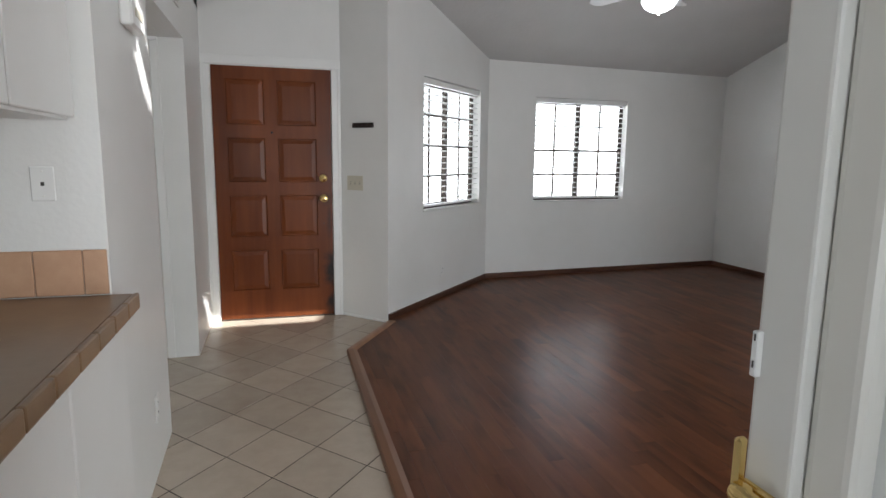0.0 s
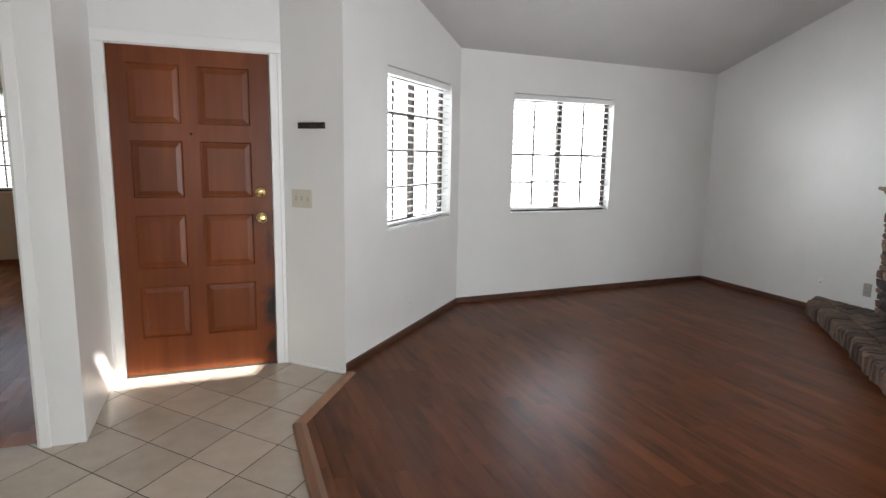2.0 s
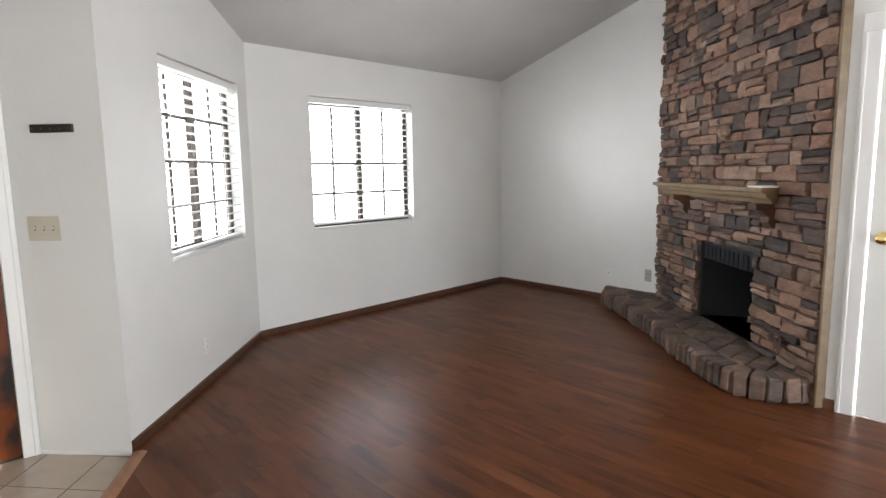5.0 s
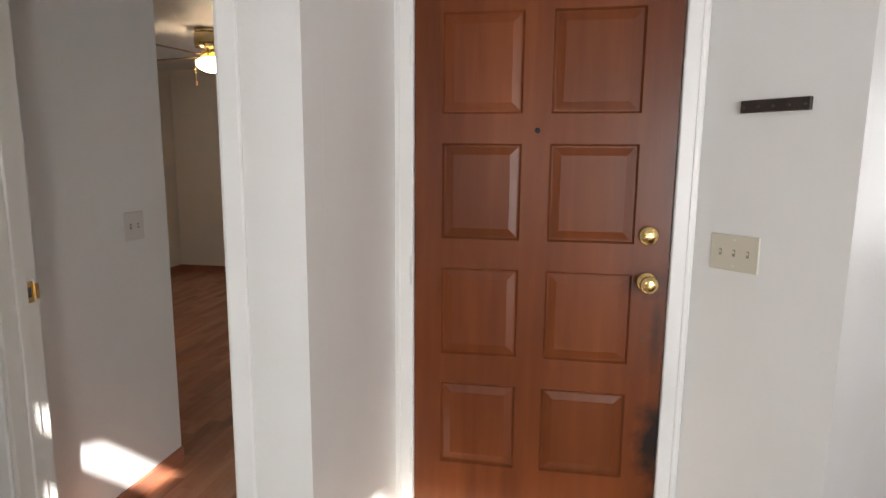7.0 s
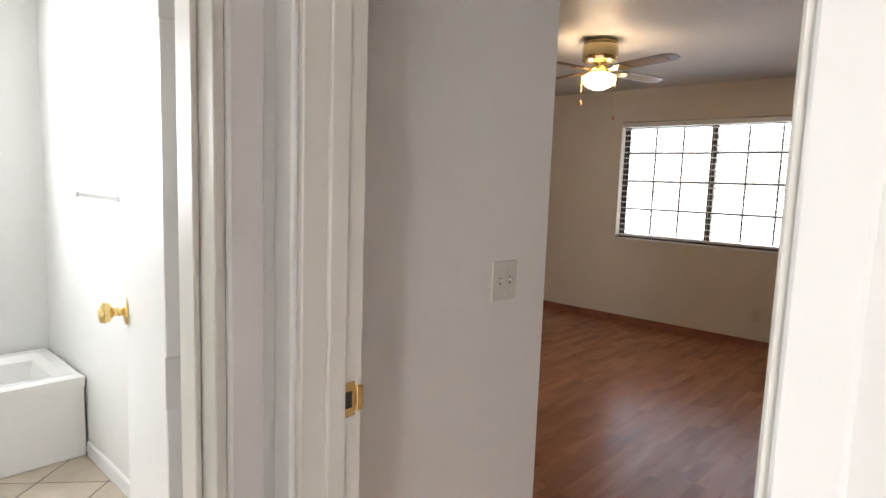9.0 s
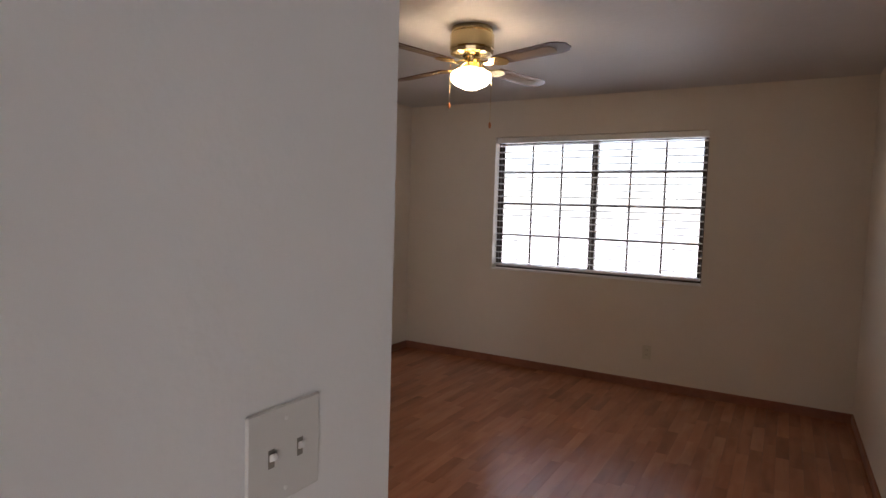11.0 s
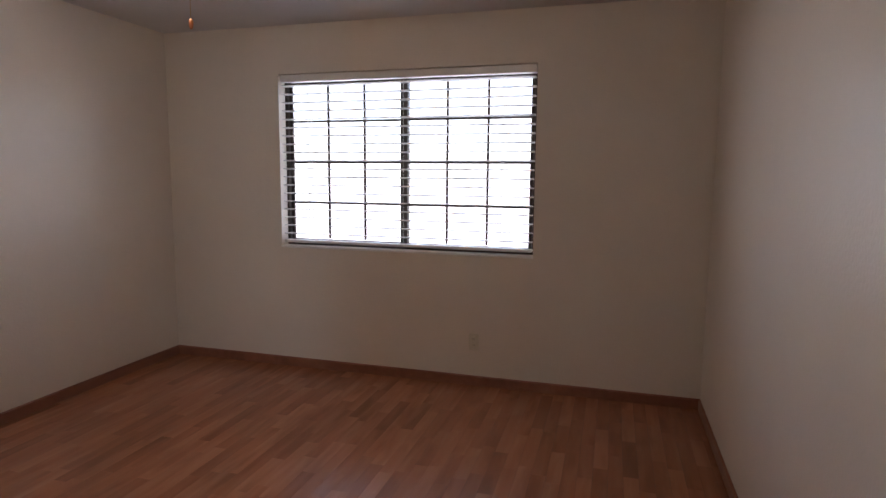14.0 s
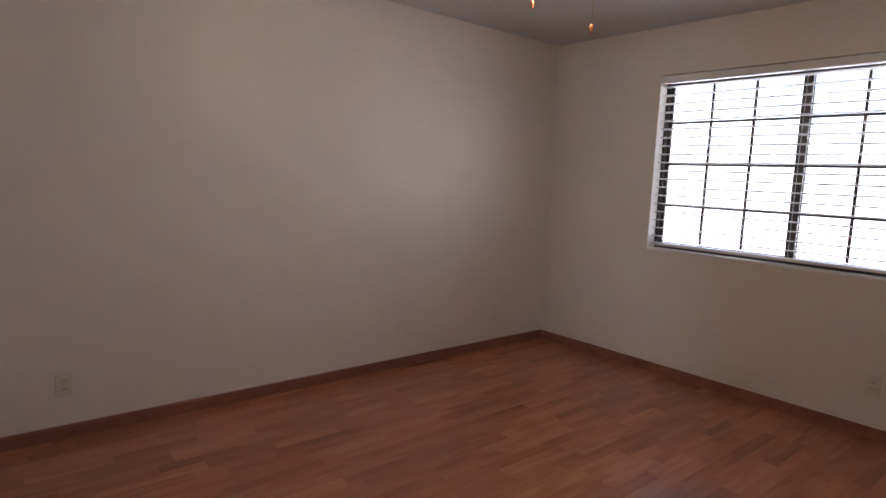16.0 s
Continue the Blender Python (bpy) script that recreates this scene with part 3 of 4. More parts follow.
# ---- windows with blinds ----
def window(name, label, p0, p1, s0, s1, z0, z1, cols, thick=0.14, tilt=4):
    """A dark aluminium slider in an opening of the wall p0 to p1, with its white blind."""
    base = along(p0, p1)
    w = thing(name, label, "window", m=base)
    tagged(w, kind="structure")
    yf = -thick + 0.055        # frame's room side
    h = z1 - z0
    bw = 0.008 if cols > 2 else 0.0105     # half of a grid bar

    def bar(nm, a, b, c, d, y0, y1, parent=w, material=BRONZE, bev=0.003):
        return part(nm, boxed(a, b, y0, y1, c, d, bev), material, parent)
    bar("frame_top", s0, s1, z1 - 0.028, z1, yf - 0.05, yf)
    bar("frame_bottom", s0, s1, z0 + 0.002, z0 + 0.020, yf - 0.05, yf)
    bar("frame_jamb", s0, s0 + 0.020, z0 + 0.021, z1 - 0.029, yf - 0.05, yf)
    bar("frame_jamb", s1 - 0.020, s1, z0 + 0.021, z1 - 0.029, yf - 0.05, yf)
    mid = (s0 + s1) / 2
    for k, (a, b, y) in enumerate(((s0 + 0.021, mid + 0.028, yf - 0.024), (mid - 0.028, s1 - 0.021, yf - 0.048))):
        sash = new("sash")
        sash.parent = w
        za, zb = z0 + 0.021, z1 - 0.029
        wa, wb = (0.024, 0.054) if k == 0 else (0.054, 0.024)
        part("sash_stile", boxed(a, a + wa, y, y + 0.02, za, zb, 0.002), BRONZE, sash)
        part("sash_stile", boxed(b - wb, b, y, y + 0.02, za, zb, 0.002), BRONZE, sash)
        part("sash_rail", boxed(a + wa + 0.001, b - wb - 0.001, y, y + 0.02, zb - 0.03, zb, 0.002), BRONZE, sash)
        part("sash_rail", boxed(a + wa + 0.001, b - wb - 0.001, y, y + 0.02, za, za + 0.024, 0.002), BRONZE, sash)
        g0, g1 = a + wa + 0.001, b - wb - 0.001
        for i in range(1, cols):
            x = g0 + (g1 - g0) * i / cols
            part("muntin", boxed(x - bw, x + bw, y + 0.003, y + 0.017, za + 0.031, zb - 0.031), BRONZE, sash)
        for i in range(1, 4):
            z = za + (zb - za) * i / 4
            part("muntin", boxed(g0, g1, y + 0.004, y + 0.016, z - bw, z + bw), BRONZE, sash)
        p = part("pane", boxed(g0, g1, y + 0.008, y + 0.012, za + 0.03, zb - 0.03), GLASS, sash)
        p.visible_shadow = False
    sill = part("sill", boxed(s0 - 0.004, s1 + 0.004, -thick + 0.06, 0.006, z0 - 0.012, z0 + 0.0025, 0.003), TRIM, w)
    blind = thing("window_blind", "white horizontal slat blind, lowered and open", "blind", "window blinds", base)
    yb = -0.045
    part("headrail", boxed(s0 + 0.006, s1 - 0.006, yb - 0.028, yb + 0.028, z1 - 0.052, z1 - 0.004, 0.003), BLIND, blind)
    part("bottom_rail", boxed(s0 + 0.01, s1 - 0.01, yb - 0.025, yb + 0.025, z0 + 0.024, z0 + 0.044, 0.004), BLIND, blind)
    L = s1 - s0 - 0.024
    bm = bmesh.new()
    prof = [(-0.025, -0.0028), (-0.0125, 0.0), (0.0, 0.0012), (0.0125, 0.0), (0.025, -0.0028)]
    rows = [[bm.verts.new((x, q, z + dz)) for q, z in prof] for dz in (0.0, 0.005) for x in (-L / 2, L / 2)]
    for i in range(4):
        bm.faces.new((rows[2][i], rows[2][i + 1], rows[3][i + 1], rows[3][i]))
        bm.faces.new((rows[0][i], rows[1][i], rows[1][i + 1], rows[0][i + 1]))
        bm.faces.new((rows[0][i], rows[0][i + 1], rows[2][i + 1], rows[2][i]))
        bm.faces.new((rows[1][i], rows[3][i], rows[3][i + 1], rows[1][i + 1]))
    bm.faces.new((rows[0][0], rows[2][0], rows[3][0], rows[1][0]))
    bm.faces.new((rows[0][4], rows[1][4], rows[3][4], rows[2][4]))
    slat = mesh_of(bm, "slat", BLIND)
    n = int((h - 0.14) / 0.0535)
    for i in range(n):
        piece("slat", slat, pose(mid, yb, z0 + 0.088 + i * (h - 0.165) / (n - 1), tilt + random.uniform(-1.2, 1.2), 0, 0), blind)
    for k in (0.12, 0.5, 0.88):
        x = s0 + (s1 - s0) * k
        for dy in (-0.026, 0.026):
            part("ladder_cord", boxed(x - 0.001, x + 0.001, yb + dy - 0.001, yb + dy + 0.001, z0 + 0.05, z1 - 0.05), BLIND, blind)
    return w


window("window_1", "dark aluminium grid slider window in a white reveal", W1B, W1A, *W1_S, 0.876, 2.034, 2)
window("window_2", "dark aluminium grid slider window in a white reveal", NE, W1B, *W2_S, 0.875, 2.016, 2)
window("window_3", "wide dark aluminium grid slider window in the bedroom", (BED[1], BED[3]), (BED[0], BED[3]), 1.042, 2.858, 0.893, 2.102, 3, tilt=3)


# ---- doors, casings ----
def casing(name, label, p0, p1, s0, s1, top, w=0.062, d=0.016, y0=0.0, material=None, bead=True):
    """Door trim on the room face of the wall p0 to p1 round an opening."""
    t = thing(name, label, "door casing", m=along(p0, p1))
    tagged(t, kind="structure")
    mt = material or TRIM

    def prof(a, b, c, e):
        return boxed(a, b, y0 + 0.001, y0 + d, c, e, 0.004)
    part("casing_leg", prof(s0 - w, s0, 0.0, top), mt, t)
    part("casing_leg", prof(s1, s1 + w, 0.0, top), mt, t)
    part("casing_head", prof(s0 - w, s1 + w, top + 0.001, top + w), mt, t)
    for a, b in () if not bead else ((s0 - w + 0.012, s0 - w + 0.024), (s1 + w - 0.024, s1 + w - 0.012)):
        part("casing_bead", boxed(a, b, y0 + d - 0.002, y0 + d + 0.004, 0.0, top, 0.002), mt, t)
    return t


def jambs(name, label, p0, p1, s0, s1, top, depth, material=None, stop=0.5):
    t = thing(name, label, "door jamb", m=along(p0, p1))
    tagged(t, kind="structure")
    mt = material or JAMB
    part("jamb", boxed(s0 - 0.002, s0 + 0.016, -depth, 0.002, 0.0, top - 0.017, 0.002), mt, t)
    part("jamb", boxed(s1 - 0.016, s1 + 0.002, -depth, 0.002, 0.0, top - 0.017, 0.002), mt, t)
    part("jamb_head", boxed(s0, s1, -depth, 0.002, top - 0.016, top + 0.002, 0.002), mt, t)
    ys = -depth * stop
    part("stop", boxed(s0 + 0.017, s0 + 0.027, ys - 0.018, ys + 0.018, 0.0, top - 0.028, 0.002), mt, t)
    part("stop", boxed(s1 - 0.027, s1 - 0.017, ys - 0.018, ys + 0.018, 0.0, top - 0.028, 0.002), mt, t)
    return t


def knob(name, parent, m, big=0.027, label="polished brass knob", material=None):
    """A round door knob on its rose, its axis along -y of m."""
    prof = [(0.035, 0.0), (0.035, 0.004), (0.029, 0.009), (0.012, 0.011), (0.010, 0.03), (0.016, 0.036), (big * 0.92, 0.042), (big, 0.054), (big * 0.9, 0.063), (big * 0.45, 0.067), (0.004, 0.0675)]
    return part(name, lathe(prof, 28, m @ pose(0, 0, 0, 90, 0, 0)), material or BRASS, parent, label, True)


# front door
EW = ((0.545, DOOR_Y), (X_HALL, DOOR_Y))
casing("casing_front_door", "white painted casing of the front door", *EW, 0.073, 0.988, 2.035, 0.072)
jambs("jamb_front_door", "white painted jamb of the front door", *EW, 0.057, 1.003, 2.045, 0.14, TRIM, 0.62)
front = thing("front_door", "closed varnished mahogany front door with eight raised panels", "door")
DX0, DX1, DZ0, DZ1 = -0.439, 0.468, 0.012, 2.030
YD = DOOR_Y
cols_x = [(-0.338, -0.053), (0.046, 0.348)]
rows_z = [(0.248, 0.577), (0.692, 1.024), (1.133, 1.479), (1.583, 1.931)]


def panelled(bm):
    """Stiles and rails: the slab with its panel openings left free."""
    xs = [DX0, cols_x[0][0], cols_x[0][1], cols_x[1][0], cols_x[1][1], DX1]
    zs = [DZ0] + [z for r in rows_z for z in r] + [DZ1]
    for i in range(5):
        for k in range(9):
            if i in (1, 3) and k % 2 == 1:
                continue
            box(bm, xs[i], xs[i + 1], YD, YD + 0.044, zs[k], zs[k + 1])
    return bm


bm = panelled(bmesh.new())
bmesh.ops.remove_doubles(bm, verts=bm.verts, dist=1e-5)
inner = [f for f in bm.faces if sum(1 for g in bm.faces if g is not f and set(g.verts) == set(f.verts))]
bmesh.ops.delete(bm, geom=list(set(inner)), context='FACES')
bmesh.ops.dissolve_limit(bm, angle_limit=0.01, verts=bm.verts, edges=bm.edges)
part("slab", bm, DOORWOOD, front)
for x0, x1 in cols_x:
    for z0, z1 in rows_z:
        bm = bmesh.new()
        rings = []
        for inset, y in ((0.0, YD + 0.0005), (0.007, YD + 0.010), (0.013, YD + 0.010), (0.040, YD + 0.004), (0.044, YD + 0.004)):
            rings.append([bm.verts.new(p) for p in ((x0 + inset, y, z0 + inset), (x1 - inset, y, z0 + inset), (x1 - inset, y, z1 - inset), (x0 + inset, y, z1 - inset))])
        for a, b in zip(rings, rings[1:]):
            for i in range(4):
                bm.faces.new((a[i], a[(i + 1) % 4], b[(i + 1) % 4], b[i]))
        bm.faces.new(rings[-1])
        back = [bm.verts.new((v.co.x, YD + 0.03, v.co.z)) for v in rings[0]]
        bm.faces.new(back)
        for i in range(4):
            bm.faces.new((rings[0][i], rings[0][(i + 1) % 4], back[(i + 1) % 4], back[i]))
        part("raised_panel", bm, DOORWOOD, front)
knob("knob", front, pose(0.398, YD, 1.0), 0.031)
bolt = part("deadbolt", lathe([(0.035, 0), (0.035, 0.008), (0.029, 0.018), (0.004, 0.019)], 28, pose(0.395, YD, 1.165) @ pose(0, 0, 0, 90, 0, 0)), BRASS, front, "brass deadbolt rose", True)
part("thumb_turn", boxed(0.377, 0.409, YD - 0.032, YD - 0.016, 1.160, 1.170, 0.003), BRASS, bolt)
part("peephole", lathe([(0.009, 0), (0.009, 0.004), (0.006, 0.006), (0.001, 0.006)], 16, pose(0.0, YD, 1.525) @ pose(0, 0, 0, 90, 0, 0)), IRON, front, "small dark peephole", True)
part("screw_hole", lathe([(0.005, 0), (0.004, 0.001), (0.001, 0.0012)], 12, pose(0.398, YD, 0.79) @ pose(0, 0, 0, 90, 0, 0)), SLOT, front)
part("latch_plate", boxed(0.4685, 0.4715, YD + 0.006, YD + 0.03, 0.96, 1.05), IRON, front)
for z in (0.25, 1.01, 1.80):
    h = part("hinge", boxed(-0.462, -0.445, YD - 0.008, YD + 0.004, z - 0.05, z + 0.05, 0.002), STEEL, front, "white painted butt hinge")
    part("hinge_barrel", lathe([(0.007, -0.052), (0.0075, -0.05), (0.0075, 0.05), (0.006, 0.054)], 12, pose(-0.448, YD - 0.012, z)), STEEL, h, "", True)
structure("threshold", boxed(-0.455, 0.485, YD - 0.008, YD + 0.13, 0.0, 0.011, 0.003), BRONZE, "dark metal threshold under the front door", "threshold")

# bedroom doorway
BDW = ((X_HALL, Y_POST), (-1.5, Y_POST))
casing("casing_bedroom", "cream painted casing of the bedroom doorway", *BDW, 0.196, 0.858, 2.035, 0.050, 0.014, 0.0, TRIM, False)
jambs("jamb_bedroom", "cream painted jamb of the bedroom doorway", *BDW, 0.19, 0.864, 2.04, 0.12)
sp = thing("strike_plate", "small brass strike plate on the bedroom jamb", "strike plate")
part("plate", boxed(-1.3585, -1.356, 4.046, 4.080, 1.022, 1.082, 0.0008), BRASS, sp)
part("latch_hole", boxed(-1.3562, -1.3552, 4.054, 4.072, 1.038, 1.066), SLOT, sp)
part("strike_lip", boxed(-1.3585, -1.352, 4.0805, 4.094, 1.030, 1.074, 0.001), BRASS, sp)
# bathroom doorway
BTW = ((-1.42, Y_POST), (-1.42, 2.82))
casing("casing_bathroom", "white painted casing of the bathroom doorway", *BTW, 0.095, 0.845, 2.035, 0.058, bead=False)
jambs("jamb_bathroom", "cream painted jamb of the bathroom doorway", *BTW, 0.095, 0.845, 2.04, 0.12)


def flush_door(name, label, m, width, height=2.01, thick=0.035, knob_both=True, hinges=(0.25, 1.0, 1.78), knob_z=0.98):
    """A plain door; m puts its hinge edge at the origin, its width along x."""
    d = thing(name, label, "door", m=m)
    part("slab", boxed(0.003, width, -thick / 2, thick / 2, 0.012, height, 0.002), TRIM, d)
    knob("knob", d, pose(width - 0.062, -thick / 2, knob_z))
    if knob_both:
        knob("knob", d, pose(width - 0.062, thick / 2, knob_z, 0, 0, 180))
    part("latch_plate", boxed(width, width + 0.002, -0.012, 0.012, knob_z - 0.03, knob_z + 0.03), BRASS, d)
    for z in hinges:
        h = part("hinge", boxed(-0.002, 0.0028, -0.045 + thick / 2, thick / 2 + 0.002, z - 0.045, z + 0.045, 0.001), STEEL, d)
        part("hinge_barrel", lathe([(0.006, -0.047), (0.0065, -0.045), (0.0065, 0.045), (0.005, 0.048)], 10, pose(-0.004, -thick / 2 - 0.004, z)), STEEL, h, "", True)
    return d


flush_door("bathroom_door", "white flush bathroom door standing open", pose(-1.588, 3.880, 0, 0, 0, 166), 0.70, knob_z=1.06, hinges=(0.25, 1.065, 1.71))
# closed door beside the fireplace
RW = ((X_R2, Y_BACK), (X_R2, Y_R2))
casing("casing_closet", "white painted casing of the closet door", *RW, 3.08, 3.86, 2.03, 0.085)
flush_door("closet_door", "closed white flush door with a brass knob", pose(X_R2 + 0.03, 1.385, WOOD_Z * 0.5, 0, 0, 90), 0.77, 2.0, knob_both=True)
# partition end where the walk begins, with its casing and latch hardware
NX, NY = 0.388, 0.19
wall("wall_partition", (NX, Y_BACK), (NX, NY - 0.041), 0.12, roof, "white orange-peel partition wall end")
pj = thing("jamb_partition", "white painted jamb and casing on the partition end", "door jamb")
tagged(pj, kind="structure")
part("casing_leg", boxed(NX - 0.022, NX - 0.001, NY - 0.078, NY - 0.0405, 0.0, 2.1, 0.008, None, 3), JAMB, pj)
part("jamb", boxed(NX - 0.03, NX + 0.12, NY - 0.040, NY, 0.0, 2.1, 0.003, None, 2), GLOSS, pj)
sk = thing("bolt_keeper", "small white painted deadbolt keeper plate on the jamb", "keeper plate")
part("plate", boxed(NX - 0.036, NX - 0.0305, NY - 0.0075, NY - 0.001, 1.190, 1.224, 0.001), WHITEPL, sk)
for zz in (1.197, 1.217):
    part("slot", boxed(NX - 0.0366, NX - 0.0358, NY - 0.005, NY - 0.004, zz, zz + 0.005), SLOT, sk)
kn = thing("door_latch", "polished brass latch on the partition jamb edge", "door latch", m=pose(NX - 0.031, NY - 0.008, 1.098))
part("strap", boxed(-0.005, 0.001, -0.052, 0.006, -0.012, 0.012, 0.0015), BRASS, kn)
part("barrel", lathe([(0.0075, 0.0), (0.009, 0.002), (0.009, 0.012), (0.0065, 0.014), (0.0065, 0.034), (0.009, 0.036), (0.009, 0.046), (0.004, 0.048)], 16, pose(-0.010, 0.004, 0.004, 90, 0, 0)), BRASS, kn, "", True)
part("keeper_post", boxed(-0.014, -0.004, 0.000, 0.007, -0.002, 0.046, 0.0025), BRASS, kn)
part("finger_stop", boxed(-0.018, -0.010, -0.045, -0.038, -0.028, 0.024, 0.0025), BRASS, kn)

# ---- trim ----
def baseboard(name, p0, p1, h, material, label, z=0.0, d=0.011, s0=0.0, s1=None):
    L = math.hypot(p1[0] - p0[0], p1[1] - p0[1])
    s1 = L if s1 is None else s1
    bm = bmesh.new()
    prof = [(0.0005, z), (d, z), (d, z + h - 0.008), (d * 0.45, z + h), (0.0005, z + h)]
    a = [bm.verts.new((s0, y, q)) for y, q in prof]
    b = [bm.verts.new((s1, y, q)) for y, q in prof]
    for i in range(5):
        bm.faces.new((a[i], a[(i + 1) % 5], b[(i + 1) % 5], b[i]))
    bm.faces.new(a)
    bm.faces.new(b)
    bmesh.ops.transform(bm, matrix=along(p0, p1), verts=bm.verts)
    return structure(name, bm, material, label, "baseboard")


BB = "dark brown wooden baseboard along the living room wall"
baseboard("baseboard", W1B, W1A, 0.052, BASEWOOD, BB, WOOD_Z)
baseboard("baseboard", NE, W1B, 0.052, BASEWOOD, BB, WOOD_Z)
baseboard("baseboard", (X_RIGHT, 4.68), NE, 0.052, BASEWOOD, BB, WOOD_Z)
baseboard("baseboard", RW[0], RW[1], 0.06, BASEWOOD, BB, WOOD_Z, s0=3.95)
baseboard("baseboard", RW[0], RW[1], 0.06, BASEWOOD, BB, WOOD_Z, s1=2.99)
baseboard("baseboard", W1A, (0.545, DOOR_Y), 0.018, TRIM, "thin white caulked base strip at the tile", 0.0)
for a, b in (((BED[1], 4.10), (BED[1], BED[3])), ((BED[1], BED[3]), (BED[0], BED[3])), ((BED[0], BED[3]), (BED[0], BED[2])), ((BED[0], BED[2]), (-1.62, BED[2])), ((-1.62, BED[2]), (-1.62, 4.10))):
    baseboard("baseboard", a, b, 0.068, BEDBASE, "cherry-brown wooden bedroom baseboard")
baseboard("baseboard", (-1.735, 4.36), (-3.77, 4.36), 0.075, TRIM, "white painted bathroom baseboard")


# ---- wall plates ----
def wall_plate(name, label, m, w, h, kind, n=1, material=None):
    """A plate on a wall; m has y pointing into the room."""
    p = thing(name, label, "light switch" if kind == "switch" else "wall outlet" if kind == "outlet" else "wall jack", m=m)
    part("plate", boxed(-w / 2, w / 2, 0.0008, 0.006, -h / 2, h / 2, 0.0025), material or PLASTIC, p)
    for i in range(n):
        x = (i - (n - 1) / 2) * 0.046
        if kind == "switch":
            t = part("toggle", boxed(-0.003, 0.003, -0.002, 0.009, -0.004, 0.004, 0.0008, pose(x, 0.006, 0.001, 28, 0, 0)), material or PLASTIC, p)
            part("slot", boxed(x - 0.0048, x + 0.0048, 0.0058, 0.0064, -0.011, 0.011), SCREWY, p)
        elif kind == "outlet":
            for z in (-0.02, 0.02):
                part("socket", boxed(x - 0.015, x + 0.015, 0.0055, 0.0075, z - 0.013, z + 0.013, 0.003), material or PLASTIC, p)
                for dx in (-0.006, 0.006):
                    part("slot", boxed(x + dx - 0.0013, x + dx + 0.0013, 0.0074, 0.0079, z - 0.004, z + 0.006), SLOT, p)
        elif kind == "jack":
            part("jack", boxed(x - 0.005, x + 0.005, 0.0055, 0.0075, -0.006, 0.006, 0.001), SLOT, p)
    for z in (-h * 0.36, h * 0.36):
        part("screw", lathe([(0.003, 0), (0.0028, 0.0008), (0.0005, 0.001)], 10, pose(0, 0.006, z, -90, 0, 0)), STEEL, p)
    return p


SW = along(W1A, (0.545, DOOR_Y))
wall_plate("light_switch", "almond three-gang light switch plate by the front door", SW @ pose(0.33, 0, 1.13), 0.163, 0.118, "switch", 3)
hook = thing("key_rack", "narrow dark wooden bar on the wall by the door", "wall rack", m=SW @ pose(0.240, 0, 1.592))
part("bar", boxed(-0.103, 0.103, 0.0005, 0.016, -0.019, 0.019, 0.002), DARKBAR, hook)
for i in range(5):
    part("peg", lathe([(0.004, 0), (0.004, 0.006), (0.005, 0.009), (0.001, 0.0095)], 10, pose(-0.09 + i * 0.045, 0.016, -0.002, -90, 0, 0)), SLOT, hook)
AL = along((-1.62, BED[2]), (-1.62, 4.095))
wall_plate("light_switch", "white two-gang light switch plate in the bedroom alcove", AL @ pose(BED[2] - 4.842, 0, 1.141), 0.118, 0.118, "switch", 2, GREYPL)
wall_plate("wall_outlet", "white outlet low on the angled wall", along(W1B, W1A) @ pose(1.05, 0, 0.28), 0.07, 0.115, "outlet", 1, WHITEPL)
ER = along((X_RIGHT, STONE_A[1]), NE)
wall_plate("wall_outlet", "grey metal outlet plate beside the fireplace", ER @ pose(0.11, 0, 0.32), 0.072, 0.118, "outlet", 1, mat("brushed_plate", (0.42, 0.40, 0.37), 0.4, 0.6))
wall_plate("wall_jack", "small white cable jack on the east wall", ER @ pose(0.54, 0, 0.30), 0.05, 0.07, "jack", 1, WHITEPL)
wall_plate("wall_outlet", "cream outlet low on the bedroom window wall", along((BED[1], BED[3]), (BED[0], BED[3])) @ pose(1.42, 0, 0.30), 0.07, 0.115, "outlet", 1)
wall_plate("wall_outlet", "cream outlet low on the bedroom side wall", along((BED[0], BED[3]), (BED[0], BED[2])) @ pose(3.48, 0, 0.27), 0.07, 0.115, "outlet", 1)
KS = along((-0.505, 2.819), (-0.48, 1.86))
wall_plate("wall_outlet", "white outlet low beside the kitchen counter", KS @ pose(0.36, 0, 0.28), 0.07, 0.115, "outlet", 1, WHITEPL)
wall_plate("wall_jack", "white phone jack above the tile backsplash", along((-0.4805, 1.86), (-2.6, 1.86)) @ pose(0.160, 0, 1.253), 0.064, 0.102, "jack", 1, WHITEPL)
ch = thing("door_chime", "small white door chime box high on the wall", "door chime", m=KS @ pose(0.46, 0, 1.915))
part("cover", boxed(-0.12, 0.12, 0.0008, 0.045, -0.12, 0.16, 0.008), WHITEPL, ch)
part("grille", boxed(-0.07, 0.07, 0.045, 0.048, -0.08, -0.05, 0.001), PLASTIC, ch)
vent = thing("wall_vent", "white slatted air vent above the hall opening", "air vent", m=along((X_HALL, Y_POST), (X_HALL, 2.82)) @ pose(0.38, 0, 2.32))
for a, b, c, d in ((-0.2, 0.2, 0.1, 0.12), (-0.2, 0.2, -0.12, -0.1), (-0.2, -0.18, -0.1, 0.1), (0.18, 0.2, -0.1, 0.1)):
    part("vent_frame", boxed(a, b, 0.0008, 0.012, c, d, 0.002), TRIM, vent)
for i in range(9):
    part("slat", boxed(-0.18, 0.18, -0.008, 0.008, -0.001, 0.001, 0, pose(0, 0.006, -0.085 + i * 0.021, 35, 0, 0)), TRIM, vent)

